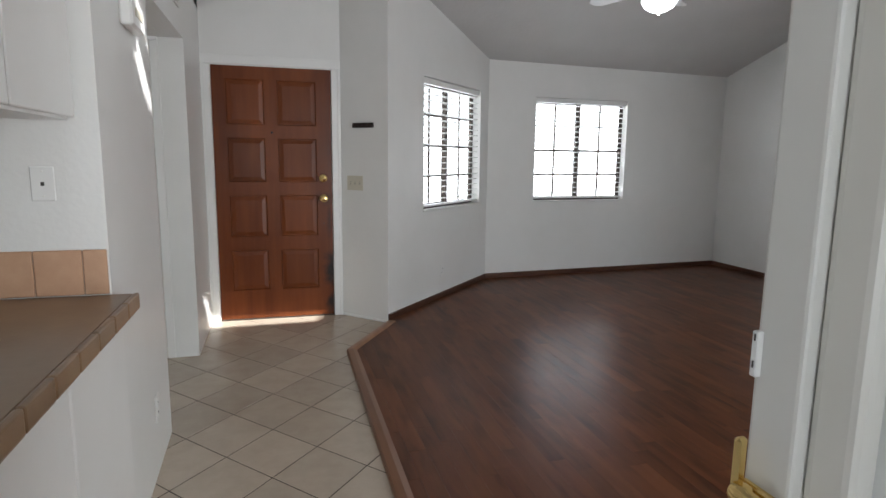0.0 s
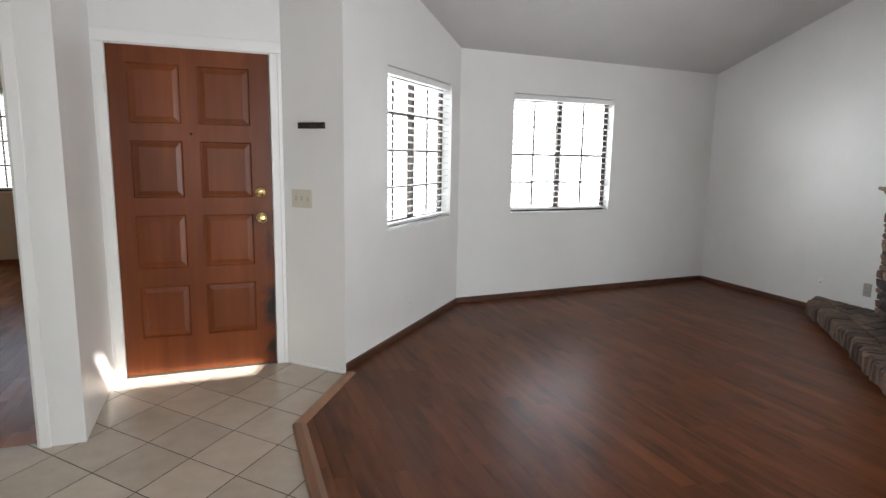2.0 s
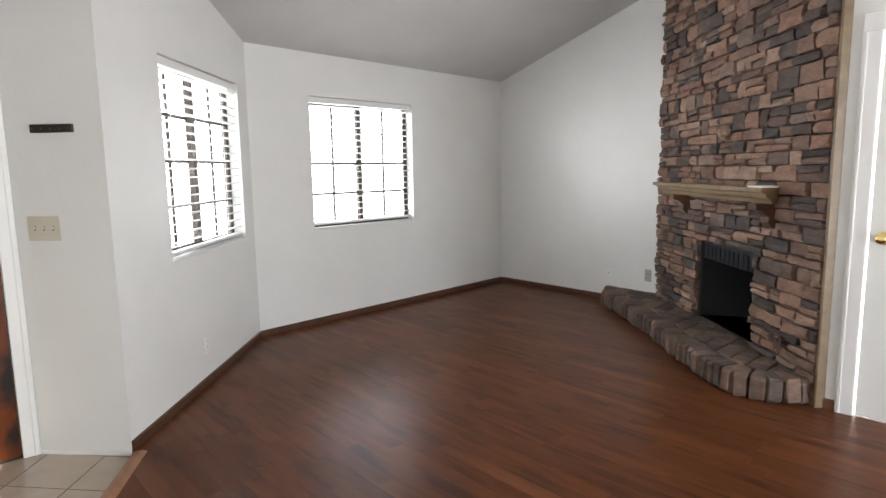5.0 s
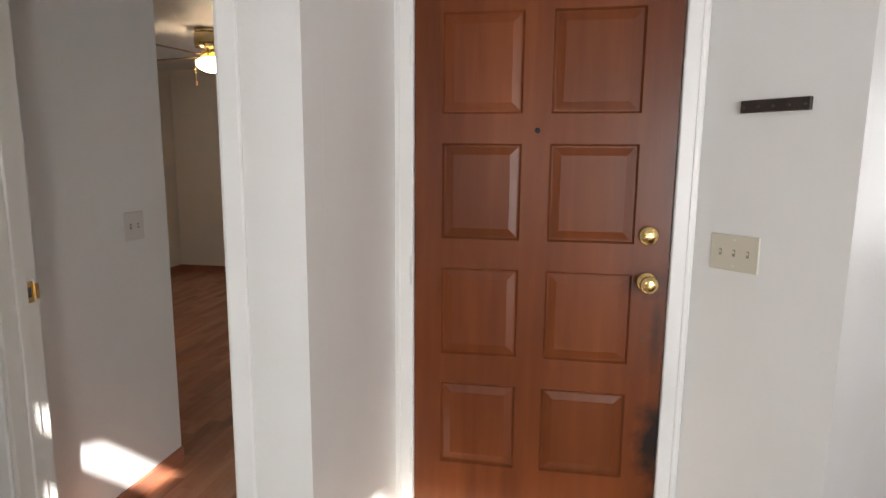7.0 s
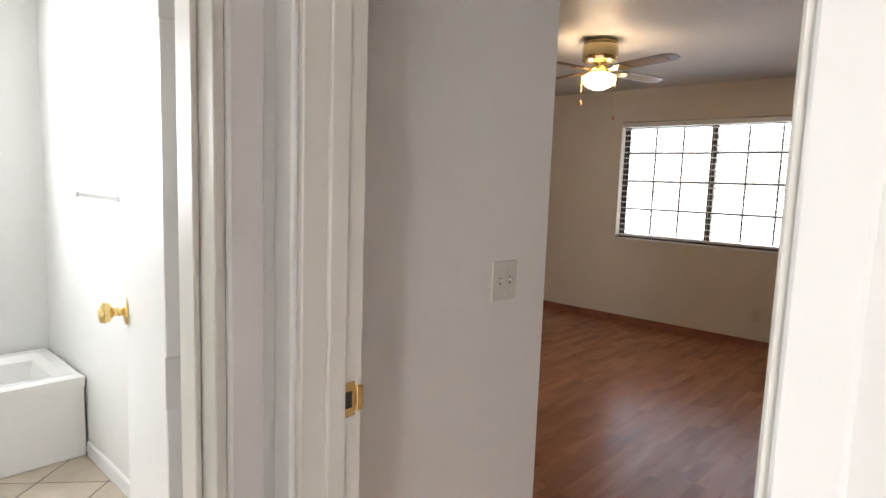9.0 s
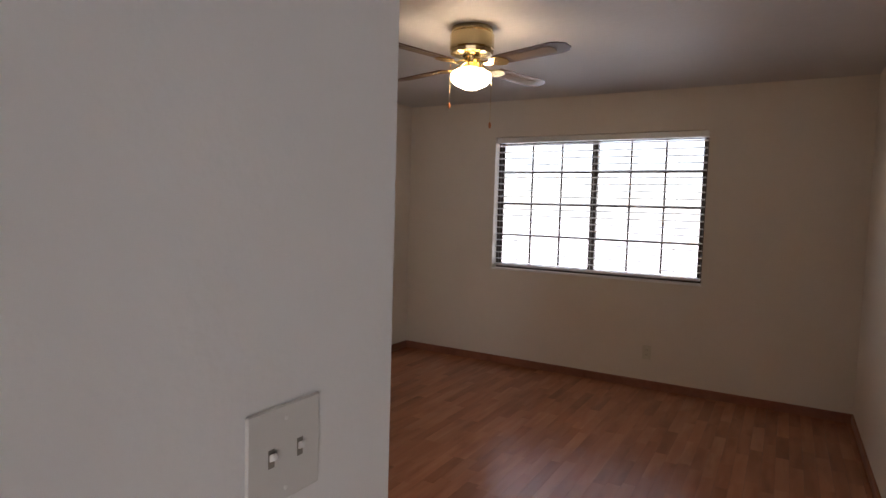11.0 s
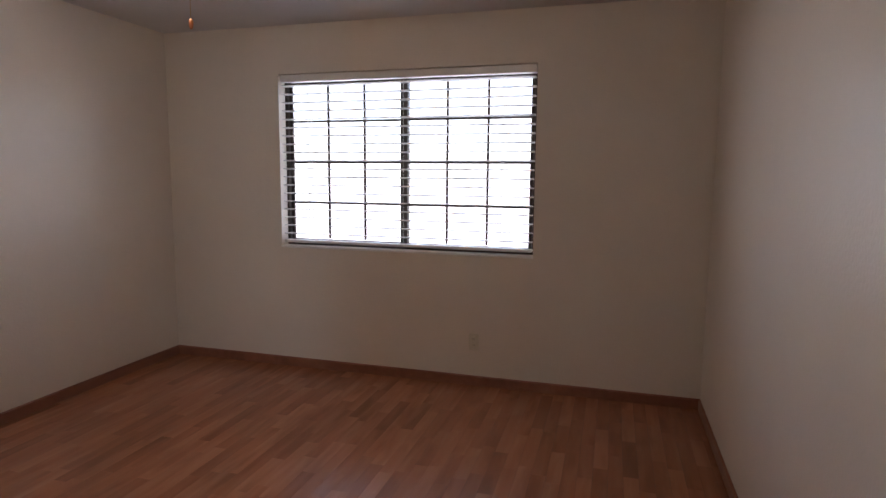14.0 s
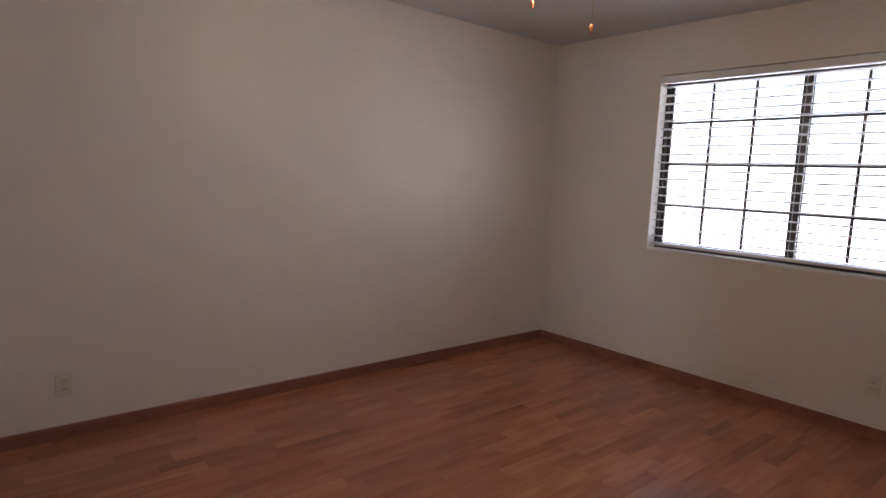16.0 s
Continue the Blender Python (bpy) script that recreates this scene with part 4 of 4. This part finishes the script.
# ---- kitchen ----
CX = -0.402
counter = thing("countertop", "brown tiled countertop with a tile edge", "countertop")
part("deck", boxed(-1.02, CX - 0.018, -1.2, 1.858, 0.868, 0.91, 0.003), COUNTER, counter)
for i in range(20):
    y1 = 1.858 - i * 0.149
    part("edge_tile", boxed(CX - 0.017, CX, y1 - 0.147, y1, 0.862, 0.913, 0.006, None, 2), COUNTER, counter)
splash = thing("backsplash", "row of terracotta backsplash tiles on the kitchen wall", "backsplash")
tagged(splash, kind="structure")
for i in range(5):
    x1 = -0.485 - i * 0.132 if i == 0 else -0.553 - (i - 1) * 0.132
    x0 = -0.551 if i == 0 else x1 - 0.130
    part("tile", boxed(x0, x1, 1.848, 1.8595, 0.914, 1.053, 0.003), SPLASHTILE, splash)
part("grout_bed", boxed(-1.08, -0.486, 1.854, 1.8598, 0.912, 1.050), CONCRETE, splash)


def cabinet(name, label, x0, x1, y0, y1, z0, z1, doors=1):
    """A cabinet whose doors face +x."""
    c = thing(name, label, "cabinet", "kitchen cabinets")
    part("body", boxed(x0, x1 - 0.02, y0, y1, z0, z1, 0.001), TRIM, c)
    w = (y1 - y0) / doors
    for i in range(doors):
        a, b = y0 + i * w + 0.006, y0 + (i + 1) * w - 0.006
        part("door", boxed(x1 - 0.0195, x1, a, b, z0 + 0.008, z1 - 0.008, 0.003), TRIM, c)
    return c


for i in range(3):
    cabinet("base_cabinet", "white painted base cabinet under the brown countertop", -0.99, -0.45, 0.88 - i * 0.9, 1.78 - i * 0.9, 0.10, 0.866, 2)
    cabinet("wall_cabinet", "white painted wall cabinet above the counter", -0.88, -0.54, 0.955 - i * 0.9, 1.855 - i * 0.9, 1.44, 2.23, 2)
structure("trim_counter_end", boxed(-0.98, -0.455, 1.781, 1.8585, 0.0, 0.866, 0.003), TRIM, "white filler post under the counter end", "trim")
structure("trim_toe_kick", boxed(-0.9, -0.5, -1.0, 1.78, 0.0, 0.099), SLOT, "dark recessed toe kick", "trim")

# ---- bathroom ----
tub = thing("bathtub", "white enamel bathtub at the end of the bathroom", "bathtub")
part("apron", boxed(-3.81, -3.78, 2.31, 4.35, 0.0, 0.40, 0.006), TUB, tub)
bm = bmesh.new()
rings = []
for ins, z in ((0.0, 0.36), (0.0, 0.41), (0.02, 0.425), (0.07, 0.42), (0.10, 0.39), (0.17, 0.12), (0.22, 0.08)):
    rings.append([bm.verts.new((x, y, z)) for x, y in ((-4.39 + ins, 2.315 + ins), (-3.77 - ins, 2.315 + ins), (-3.77 - ins, 4.35 - ins), (-4.39 + ins, 4.35 - ins))])
for a, b in zip(rings, rings[1:]):
    for i in range(4):
        bm.faces.new((a[i], a[(i + 1) % 4], b[(i + 1) % 4], b[i]))
bm.faces.new(rings[-1])
part("basin", bm, TUB, tub)
rail = thing("towel_bar", "chrome towel bar on the bathroom wall", "towel bar", m=pose(-3.33, 4.36, 1.31))
part("bar", boxed(-0.27, 0.27, -0.068, -0.054, -0.008, 0.008, 0.002), CHROME, rail)
for x in (-0.26, 0.26):
    part("bracket", boxed(x - 0.011, x + 0.011, -0.072, -0.0008, -0.013, 0.013, 0.003), CHROME, rail)

# ---- fireplace ----
SA, SB = Vector(STONE_B), Vector(STONE_A)
FP = along(STONE_B, STONE_A)                     # x along the stone face from its door side, y into the room
FL = (SB - SA).length
FO = (0.68, 1.51, 0.165, 0.785)                    # fire opening
wall("wall_chimney", STONE_B, STONE_A, 0.30, roof, "dark chimney wall behind the stacked stone", [FO], MORTAR)
fire = thing("fireplace", "stacked brown ledgestone fireplace with an open black firebox", "fireplace", m=FP)
fb = bmesh.new()
x0, x1, z0, z1 = FO
for q in (((x0, -0.02, z0), (x0, -0.02, z1), (x0 + 0.12, -0.5, z1), (x0 + 0.12, -0.5, z0)), ((x1, -0.02, z0), (x1 - 0.12, -0.5, z0), (x1 - 0.12, -0.5, z1), (x1, -0.02, z1)),
          ((x0 + 0.12, -0.5, z0), (x0 + 0.12, -0.5, z1), (x1 - 0.12, -0.5, z1), (x1 - 0.12, -0.5, z0)), ((x0, -0.02, z0), (x0 + 0.12, -0.5, z0), (x1 - 0.12, -0.5, z0), (x1, -0.02, z0)),
          ((x0, -0.02, z1), (x1, -0.02, z1), (x1 - 0.12, -0.5, z1), (x0 + 0.12, -0.5, z1))):
    fb.faces.new([fb.verts.new(p) for p in q])
bmesh.ops.remove_doubles(fb, verts=fb.verts, dist=1e-5)
bmesh.ops.solidify(fb, geom=fb.faces, thickness=0.02)
part("firebox", fb, BLACK, fire, "sooty black firebox")
hood = part("metal_hood", boxed(x0 + 0.02, x1 - 0.02, -0.03, -0.012, z1 - 0.14, z1 - 0.005, 0.003), IRON, fire, "black metal smoke hood")
for i in range(14):
    part("chain_rod", boxed(x0 + 0.07 + i * 0.065, x0 + 0.076 + i * 0.065, -0.012, -0.006, z1 - 0.13, z1 - 0.03), IRON, hood)


def rock_mesh(seed, rough=0.07):
    """A broken block a metre on each side, to be scaled; its back at y 0."""
    r = random.Random(seed)
    bm = boxed(-0.5, 0.5, 0, 1, -0.5, 0.5)
    bmesh.ops.subdivide_edges(bm, edges=bm.edges, cuts=1, use_grid_fill=True)
    for v in bm.verts:
        if v.co.y > 0.01:
            k = sum(abs(c) > 0.45 for c in (v.co.x, v.co.z))
            v.co.y += r.uniform(-0.22, 0.08) - 0.09 * k
            v.co.x += r.uniform(-rough, rough) * 0.5 - 0.012 * math.copysign(1, v.co.x) * (abs(v.co.x) > 0.4)
            v.co.z += r.uniform(-rough, rough) * 1.3 - 0.022 * math.copysign(1, v.co.z) * (abs(v.co.z) > 0.4)
    return mesh_of(bm, "stone", STONE)


def block_mesh(seed):
    """A worn hearth block a metre on each side, its edges rounded; its back at y 0."""
    r = random.Random(seed)
    bm = boxed(-0.5, 0.5, 0, 1, -0.5, 0.5, 0.13)
    for v in bm.verts:
        v.co += Vector((r.uniform(-0.05, 0.05), r.uniform(-0.04, 0.04), r.uniform(-0.04, 0.04)))
    return mesh_of(bm, "block", HEARTHSTONE)


ROCKS = [rock_mesh(i) for i in range(9)]
BLOCKS = [block_mesh(40 + i) for i in range(7)]
rr = random.Random(11)
z = WOOD_Z + 0.0
while z < 3.6:
    hgt = rr.choice((0.05, 0.065, 0.08, 0.095, 0.115))
    x = rr.uniform(-0.06, 0.0)
    while x < FL - 0.015:
        ln = rr.uniform(0.09, 0.30) * (1.0 if hgt < 0.09 else 0.8)
        a, b = max(x, -0.012), min(x + ln, FL - 0.005)
        x += ln + 0.004
        top_here = roof(0, SA.y + (SB.y - SA.y) * (a + b) / 2 / FL) - 0.01
        zz0, zz1 = z, z + hgt
        if b - a < 0.03 or zz0 > top_here - 0.02:
            continue
        zz1 = min(zz1, top_here)
        spans = [(a, b)]
        if zz1 > FO[2] + 0.01 and zz0 < FO[3] - 0.01:
            spans = [q for q in ((a, min(b, FO[0])), (max(a, FO[1]), b)) if q[1] - q[0] > 0.025]
        for p, q in spans:
            split = hgt > 0.075 and rr.random() < 0.4
            levels = ((zz0, zz0 + hgt * 0.52), (zz0 + hgt * 0.52, zz1)) if split and zz1 - zz0 > hgt * 0.9 else ((zz0, zz1),)
            for la, lb in levels:
                dep = rr.uniform(0.028, 0.06)
                m = pose((p + q) / 2, 0.002, (la + lb) / 2, 0, rr.uniform(-1.2, 1.2), 0) @ Matrix.Diagonal((q - p - 0.004, dep, lb - la - 0.004, 1))
                piece("stone", rr.choice(ROCKS), m, fire)
    z += hgt + 0.003
part("rosette_stone", lathe([(0.055, 0), (0.05, 0.03), (0.03, 0.055), (0.005, 0.06)], 9, pose(1.08, 0.05, 1.60, -90, 0, 0)), STONE, fire, "round knobbly stone")
mantel = thing("mantel_shelf", "wooden mantel shelf on dark carved corbels", "mantel shelf", m=FP)
ML, MR = 0.33, FL - 0.30
bm = bmesh.new()
prof = [(0.03, 1.135), (0.10, 1.135), (0.115, 1.16), (0.15, 1.175), (0.165, 1.20), (0.20, 1.21), (0.20, 1.235), (0.03, 1.235)]
a = [bm.verts.new((ML + max(0.0, 0.2 - y) * 0.5, y, q)) for y, q in prof]
b = [bm.verts.new((MR, y, q)) for y, q in prof]
for i in range(len(prof)):
    bm.faces.new((a[i], a[(i + 1) % len(prof)], b[(i + 1) % len(prof)], b[i]))
bm.faces.new(a)
bm.faces.new(b)
part("shelf", bm, MANTEL, mantel)
for cx in (ML + 0.15, 1.72):
    bm = bmesh.new()
    prof = [(0.02, 1.134), (0.17, 1.134), (0.165, 1.10), (0.12, 1.085), (0.085, 1.05), (0.09, 1.02), (0.06, 0.985), (0.02, 0.975)]
    a = [bm.verts.new((cx - 0.045, y, q)) for y, q in prof]
    b = [bm.verts.new((cx + 0.045, y, q)) for y, q in prof]
    for i in range(len(prof)):
        bm.faces.new((a[i], a[(i + 1) % len(prof)], b[(i + 1) % len(prof)], b[i]))
    bm.faces.new(a)
    bm.faces.new(b)
    part("corbel", bm, CORBEL, mantel, "dark carved wooden corbel")
paper = thing("paper_slip", "white folded paper lying on the mantel shelf", "paper", m=FP)
part("sheet", boxed(ML + 0.03, ML + 0.19, 0.075, 0.185, 1.2355, 1.246, 0.002), WHITEPL, paper)
structure("trim_fireplace", boxed(-0.038, -0.016, -0.02, 0.035, WOOD_Z, 3.3, 0.004, FP), MANTEL, "tan wooden edge trim beside the stone", "trim")
wall_plate("wall_outlet", "brown outlet in the fireplace stone", FP @ pose(0.28, 0.078, 0.30), 0.07, 0.115, "outlet", 1, CORBEL)

# raised hearth with a bowed front
HEARTH = [(5.41, 4.68), (5.16, 4.55), (4.93, 4.25), (4.66, 3.92), (4.43, 3.64), (4.12, 3.31), (3.90, 3.05), (3.75, 2.86), (3.68, 2.69), (3.70, 2.55), (3.77, 2.45), (3.84, 2.395)]
hearth = thing("hearth", "raised bowed hearth of brown stone blocks", "hearth")
HZ = 0.165
core = [(p[0] + 0.055, p[1] - 0.035) for p in HEARTH] + [(3.92, 2.40), (5.41, 4.11)]
core = [(min(p[0], 5.41), p[1]) for p in core]
part("core", prism(core, WOOD_Z, HZ - 0.028), MORTAR, hearth)
pts = [Vector(p) for p in HEARTH]
acc = [0.0]
for p, q in zip(pts, pts[1:]):
    acc.append(acc[-1] + (q - p).length)


def on_front(s):
    for i in range(len(pts) - 1):
        if s <= acc[i + 1] or i == len(pts) - 2:
            k = (s - acc[i]) / (acc[i + 1] - acc[i])
            return pts[i].lerp(pts[i + 1], k), (pts[i + 1] - pts[i]).normalized()


s = 0.0
while s < acc[-1] - 0.02:
    w = rr.uniform(0.066, 0.098)
    p, d = on_front(min(s + w / 2, acc[-1]))
    ang = math.degrees(math.atan2(d.y, d.x))
    # block: long in depth, its face outward
    m = pose(p.x, p.y, (WOOD_Z + HZ) / 2 + rr.uniform(-0.004, 0.004), 0, rr.uniform(-3, 3), ang) @ pose(0, 0.15, 0, 0, 0, 180) @ Matrix.Diagonal((w - 0.008, 0.155 + rr.uniform(0, 0.02), HZ - WOOD_Z, 1))
    piece("block", rr.choice(BLOCKS), m, hearth)
    s += w
inner = [(p[0] + 0.12, p[1] - 0.09) for p in HEARTH] + [(3.95, 2.44), (5.40, 4.11)]
inner = [(min(p[0], 5.40), p[1]) for p in inner]
for iy in range(19):
    off = rr.uniform(0, 0.13)
    for ix in range(20):
        x0 = 3.5 + ix * 0.145 + off - 0.2
        y0 = 2.35 + iy * 0.125
        cell = [(x0 + 0.004, y0 + 0.004), (x0 + 0.141, y0 + 0.004), (x0 + 0.141, y0 + 0.121), (x0 + 0.004, y0 + 0.121)]
        poly = clip(inner, cell)
        if not poly:
            continue
        part("paving_stone", prism(poly, HZ - 0.03, HZ + rr.uniform(-0.004, 0.004), 0.006), HEARTHSTONE, hearth)


# ---- ceiling fans ----
def blade_outline(r0, r1, w0, w1):
    o = [(r0, -w0), (r1 - 0.07, -w1), (r1 - 0.03, -w1 * 0.78), (r1, -w1 * 0.36), (r1, w1 * 0.36), (r1 - 0.03, w1 * 0.78), (r1 - 0.07, w1), (r0, w0)]
    return o


fan = thing("ceiling_fan", "antique brass hugger ceiling fan with four wood blades and lit globe", "ceiling fan", m=pose(-2.68, 7.28, 0))
part("ceiling_plate", lathe([(0.112, BED_H), (0.114, BED_H - 0.012), (0.116, BED_H - 0.026), (0.108, BED_H - 0.03)], 32), AGED_BRASS, fan, "", True)
part("motor_housing", lathe([(0.108, BED_H - 0.029), (0.122, BED_H - 0.036), (0.122, BED_H - 0.112), (0.117, BED_H - 0.118), (0.122, BED_H - 0.124), (0.117, BED_H - 0.143), (0.09, BED_H - 0.15), (0.06, BED_H - 0.152)], 14), AGED_BRASS, fan, "antique brass faceted motor housing")
for k in range(3):
    part("fitter_arm", lathe([(0.011, 0.0), (0.014, 0.012), (0.009, 0.03), (0.012, 0.05), (0.008, 0.062)], 10, pose(0, 0, BED_H - 0.218, 0, 0, 30 + k * 120) @ pose(0.043, 0, 0, 0, -8, 0)), BRASS, fan, "", True)
part("neck", lathe([(0.05, BED_H - 0.151), (0.036, BED_H - 0.165), (0.034, BED_H - 0.19), (0.045, BED_H - 0.205), (0.062, BED_H - 0.218)], 20), BRASS, fan, "", True)
part("globe", lathe([(0.056, BED_H - 0.222), (0.084, BED_H - 0.230), (0.106, BED_H - 0.244), (0.113, BED_H - 0.264), (0.108, BED_H - 0.287), (0.086, BED_H - 0.308), (0.05, BED_H - 0.324), (0.034, BED_H - 0.332), (0.004, BED_H - 0.336)], 28), GLOBE_WARM, fan, "lit opal glass schoolhouse globe", True)
for k in range(4):
    turn = pose(0, 0, BED_H - 0.205, 0, 0, -16 + k * 90) @ pose(0, 0, 0, -9, 0, 0)
    iron = part("blade_iron", prism([(0.10, -0.012), (0.15, -0.022), (0.17, -0.046), (0.215, -0.052), (0.25, -0.03), (0.262, 0.0), (0.25, 0.03), (0.215, 0.052), (0.17, 0.046), (0.15, 0.022), (0.10, 0.012)], -0.007, 0.0, 0.002, turn), BRASS, fan, "pierced brass blade iron")
    part("iron_arm", prism([(0.03, -0.008), (0.118, -0.012), (0.118, 0.012), (0.03, 0.008)], -0.005, 0.003, 0.0015, pose(0, 0, BED_H - 0.158, 0, 0, -16 + k * 90) @ pose(0, 0, 0, 0, 22, 0)), BRASS, iron)
    bl = part("blade", prism(blade_outline(0.19, 0.64, 0.052, 0.064), 0.001, 0.007, 0.0015, turn), BLADE_WOOD, fan, "stained wood blade with a cane inset")
    part("cane_inset", prism([(0.28, -0.028), (0.55, -0.036), (0.565, 0.0), (0.55, 0.036), (0.28, 0.028)], -0.0015, 0.0008, 0, turn), CANE, bl)
for x, y, L in ((-0.09, -0.075, 0.212), (0.114, 0.026, 0.314)):
    c = part("pull_chain", boxed(x - 0.0007, x + 0.0007, y - 0.0007, y + 0.0007, BED_H - 0.2 - L, BED_H - 0.2), BRASS, fan)
    part("fob", lathe([(0.003, 0), (0.008, -0.008), (0.007, -0.026), (0.003, -0.034)], 10, pose(x, y, BED_H - 0.2 - L)), FOB, c, "small wooden pull fob", True)

FZ = roof(0, 4.02)
lfan = thing("ceiling_fan", "white ceiling fan with a lit glass bowl under the vault", "ceiling fan", m=pose(2.92, 4.02, 0))
part("canopy", lathe([(0.07, FZ + 0.005), (0.065, FZ - 0.04), (0.02, FZ - 0.07)], 20), FANWHITE, lfan, "", True)
part("downrod", lathe([(0.012, FZ - 0.06), (0.012, 2.78)], 12), FANWHITE, lfan, "", True)
part("motor_housing", lathe([(0.03, 2.79), (0.10, 2.77), (0.125, 2.73), (0.12, 2.67), (0.08, 2.64), (0.05, 2.60)], 24), FANWHITE, lfan, "", True)
part("bowl", lathe([(0.06, 2.60), (0.13, 2.585), (0.135, 2.56), (0.11, 2.515), (0.06, 2.485), (0.012, 2.475), (0.01, 2.46), (0.003, 2.455)], 28), GLOBE_COOL, lfan, "lit frosted glass bowl", True)
for k in range(5):
    turn = pose(0, 0, 2.66, 0, 0, 40 + k * 72)
    part("blade_iron", prism([(0.08, -0.02), (0.2, -0.03), (0.2, 0.03), (0.08, 0.02)], -0.006, 0.0, 0, turn @ pose(0, 0, 0, 11, 0, 0)), FANWHITE, lfan)
    part("blade", prism(blade_outline(0.17, 0.66, 0.055, 0.07), 0.001, 0.008, 0.002, turn @ pose(0, 0, 0, 11, 0, 0)), FANWHITE, lfan)

# ---- floors, piece by piece ----
EDGE = [(0.412, Y_BACK), (0.470, 3.805), (0.880, 4.455)]
LIVING = [EDGE[0], (X_R2, Y_BACK), (X_R2, 2.335), STONE_B, STONE_A, NE, W1B, W1A, EDGE[2], EDGE[1]]
TILED = [(-0.6, Y_BACK), (EDGE[0][0] - 0.001, Y_BACK), (EDGE[1][0] - 0.001, EDGE[1][1]), (EDGE[2][0] - 0.001, EDGE[2][1]), (0.873, 4.477), (0.545, 4.825), (0.485, 4.83), (-0.455, 4.83), (X_HALL, 4.825), (X_HALL, Y_POST), (-0.70, Y_POST), (-0.70, 4.03), (-1.374, 4.03), (-1.374, Y_POST), (-1.42, Y_POST), (-1.42, 3.88), (-1.54, 3.88), (-1.54, 3.975), (-1.735, 3.975), (-1.735, 4.36), (-3.79, 4.36), (-3.79, 2.31), (-1.54, 2.31), (-1.54, 3.13), (-1.42, 3.13), (-1.42, 2.82), (-0.505, 2.82), (-0.49, 1.78), (-0.6, 1.78)]
nose = structure("trim_nosing", bmesh.new(), NOSING, "brown wooden nosing along the edge of the wood floor", "trim")
for p, q, wood in ((EDGE[0], EDGE[1], NOSING), (EDGE[1], EDGE[2], NOSING_PALE)):
    L = math.hypot(q[0] - p[0], q[1] - p[1])
    bm = bmesh.new()
    prof = [(0.012, -0.006), (0.012, 0.014), (0.004, 0.026), (-0.03, 0.029), (-0.058, 0.0225), (-0.058, -0.006)]
    a = [bm.verts.new((0, y, zz)) for y, zz in prof]
    b = [bm.verts.new((L, y, zz)) for y, zz in prof]
    for i in range(6):
        bm.faces.new((a[i], a[(i + 1) % 6], b[(i + 1) % 6], b[i]))
    bm.faces.new(a)
    bm.faces.new(b)
    bmesh.ops.transform(bm, matrix=along(p, q), verts=bm.verts)
    part("nosing", bm, wood, nose)


def lay_boards(owner, region, x0, x1, y0, y1, z, material, width, length, near, gap=0.0004, seed=3):
    """Strips along y. Those inside near (x0, x1, y0, y1) are parts, the rest one joined part."""
    r = random.Random(seed)
    rest = bmesh.new()
    x = x0
    while x < x1:
        y = y0 - r.uniform(0, length[1])
        while y < y1:
            ln = r.uniform(*length)
            cell = [(x + gap, y + gap), (x + width - gap, y + gap), (x + width - gap, y + ln - gap), (x + gap, y + ln - gap)]
            poly = clip(region, cell)
            if poly and near[0] < x < near[1] and near[2] < y < near[3]:
                part("board", prism(poly, -0.006, z), material, owner)
            elif poly:
                top = [rest.verts.new((p[0], p[1], z)) for p in poly]
                low = [rest.verts.new((p[0], p[1], -0.006)) for p in poly]
                rest.faces.new(top)
                for i in range(len(poly)):
                    rest.faces.new((top[i - 1], top[i], low[i], low[i - 1]))
            y += ln
        x += width
    tagged(part("boards", rest, material, owner), kind="stuff")


wood_floor = tagged(new("floor_living"), "dark red-brown wood laminate floor", "floor", "", "structure")
lay_boards(wood_floor, LIVING, 0.40, 5.45, Y_BACK, 6.2, WOOD_Z, WOODFLOOR, 0.083, (0.40, 0.95), (0.4, 3.2, 2.0, 5.2))
bed_floor = tagged(new("floor_bedroom"), "cherry laminate strip floor in the bedroom", "floor", "", "structure")
BEDPOLY = [(-1.374, 4.03), (-0.70, 4.03), (-0.70, 4.095), (-0.63, 4.095), (-0.63, BED[3]), (-4.43, BED[3]), (-4.43, BED[2]), (-1.62, BED[2]), (-1.62, 4.095), (-1.374, 4.095)]
lay_boards(bed_floor, BEDPOLY, -4.45, -0.6, 4.0, 9.4, 0.0, BEDFLOOR, 0.070, (0.28, 0.52), (-3.2, -0.6, 6.2, 9.0), seed=8)
tile_floor = tagged(new("floor_tiles"), "beige ceramic floor tiles laid diagonally", "floor", "", "structure")
HX, HY = 0.2005, 0.230          # half the diagonals of a tile
for i in range(-22, 24):
    for j in range(-22, 24):
        cx, cy = 0.171 + (i - j) * HX, 3.875 + (i + j + 1) * HY
        cell = [(cx, cy - HY + 0.0035), (cx + HX - 0.0035, cy), (cx, cy + HY - 0.0035), (cx - HX + 0.0035, cy)]
        if cx + HX < -3.8 or cx - HX > 1 or cy - HY > 4.9 or cy + HY < Y_BACK:
            continue
        poly = clip(TILED, cell)
        if poly:
            part("tile", prism(poly, -0.006, 0.0, 0.0016), FLOORTILE, tile_floor)
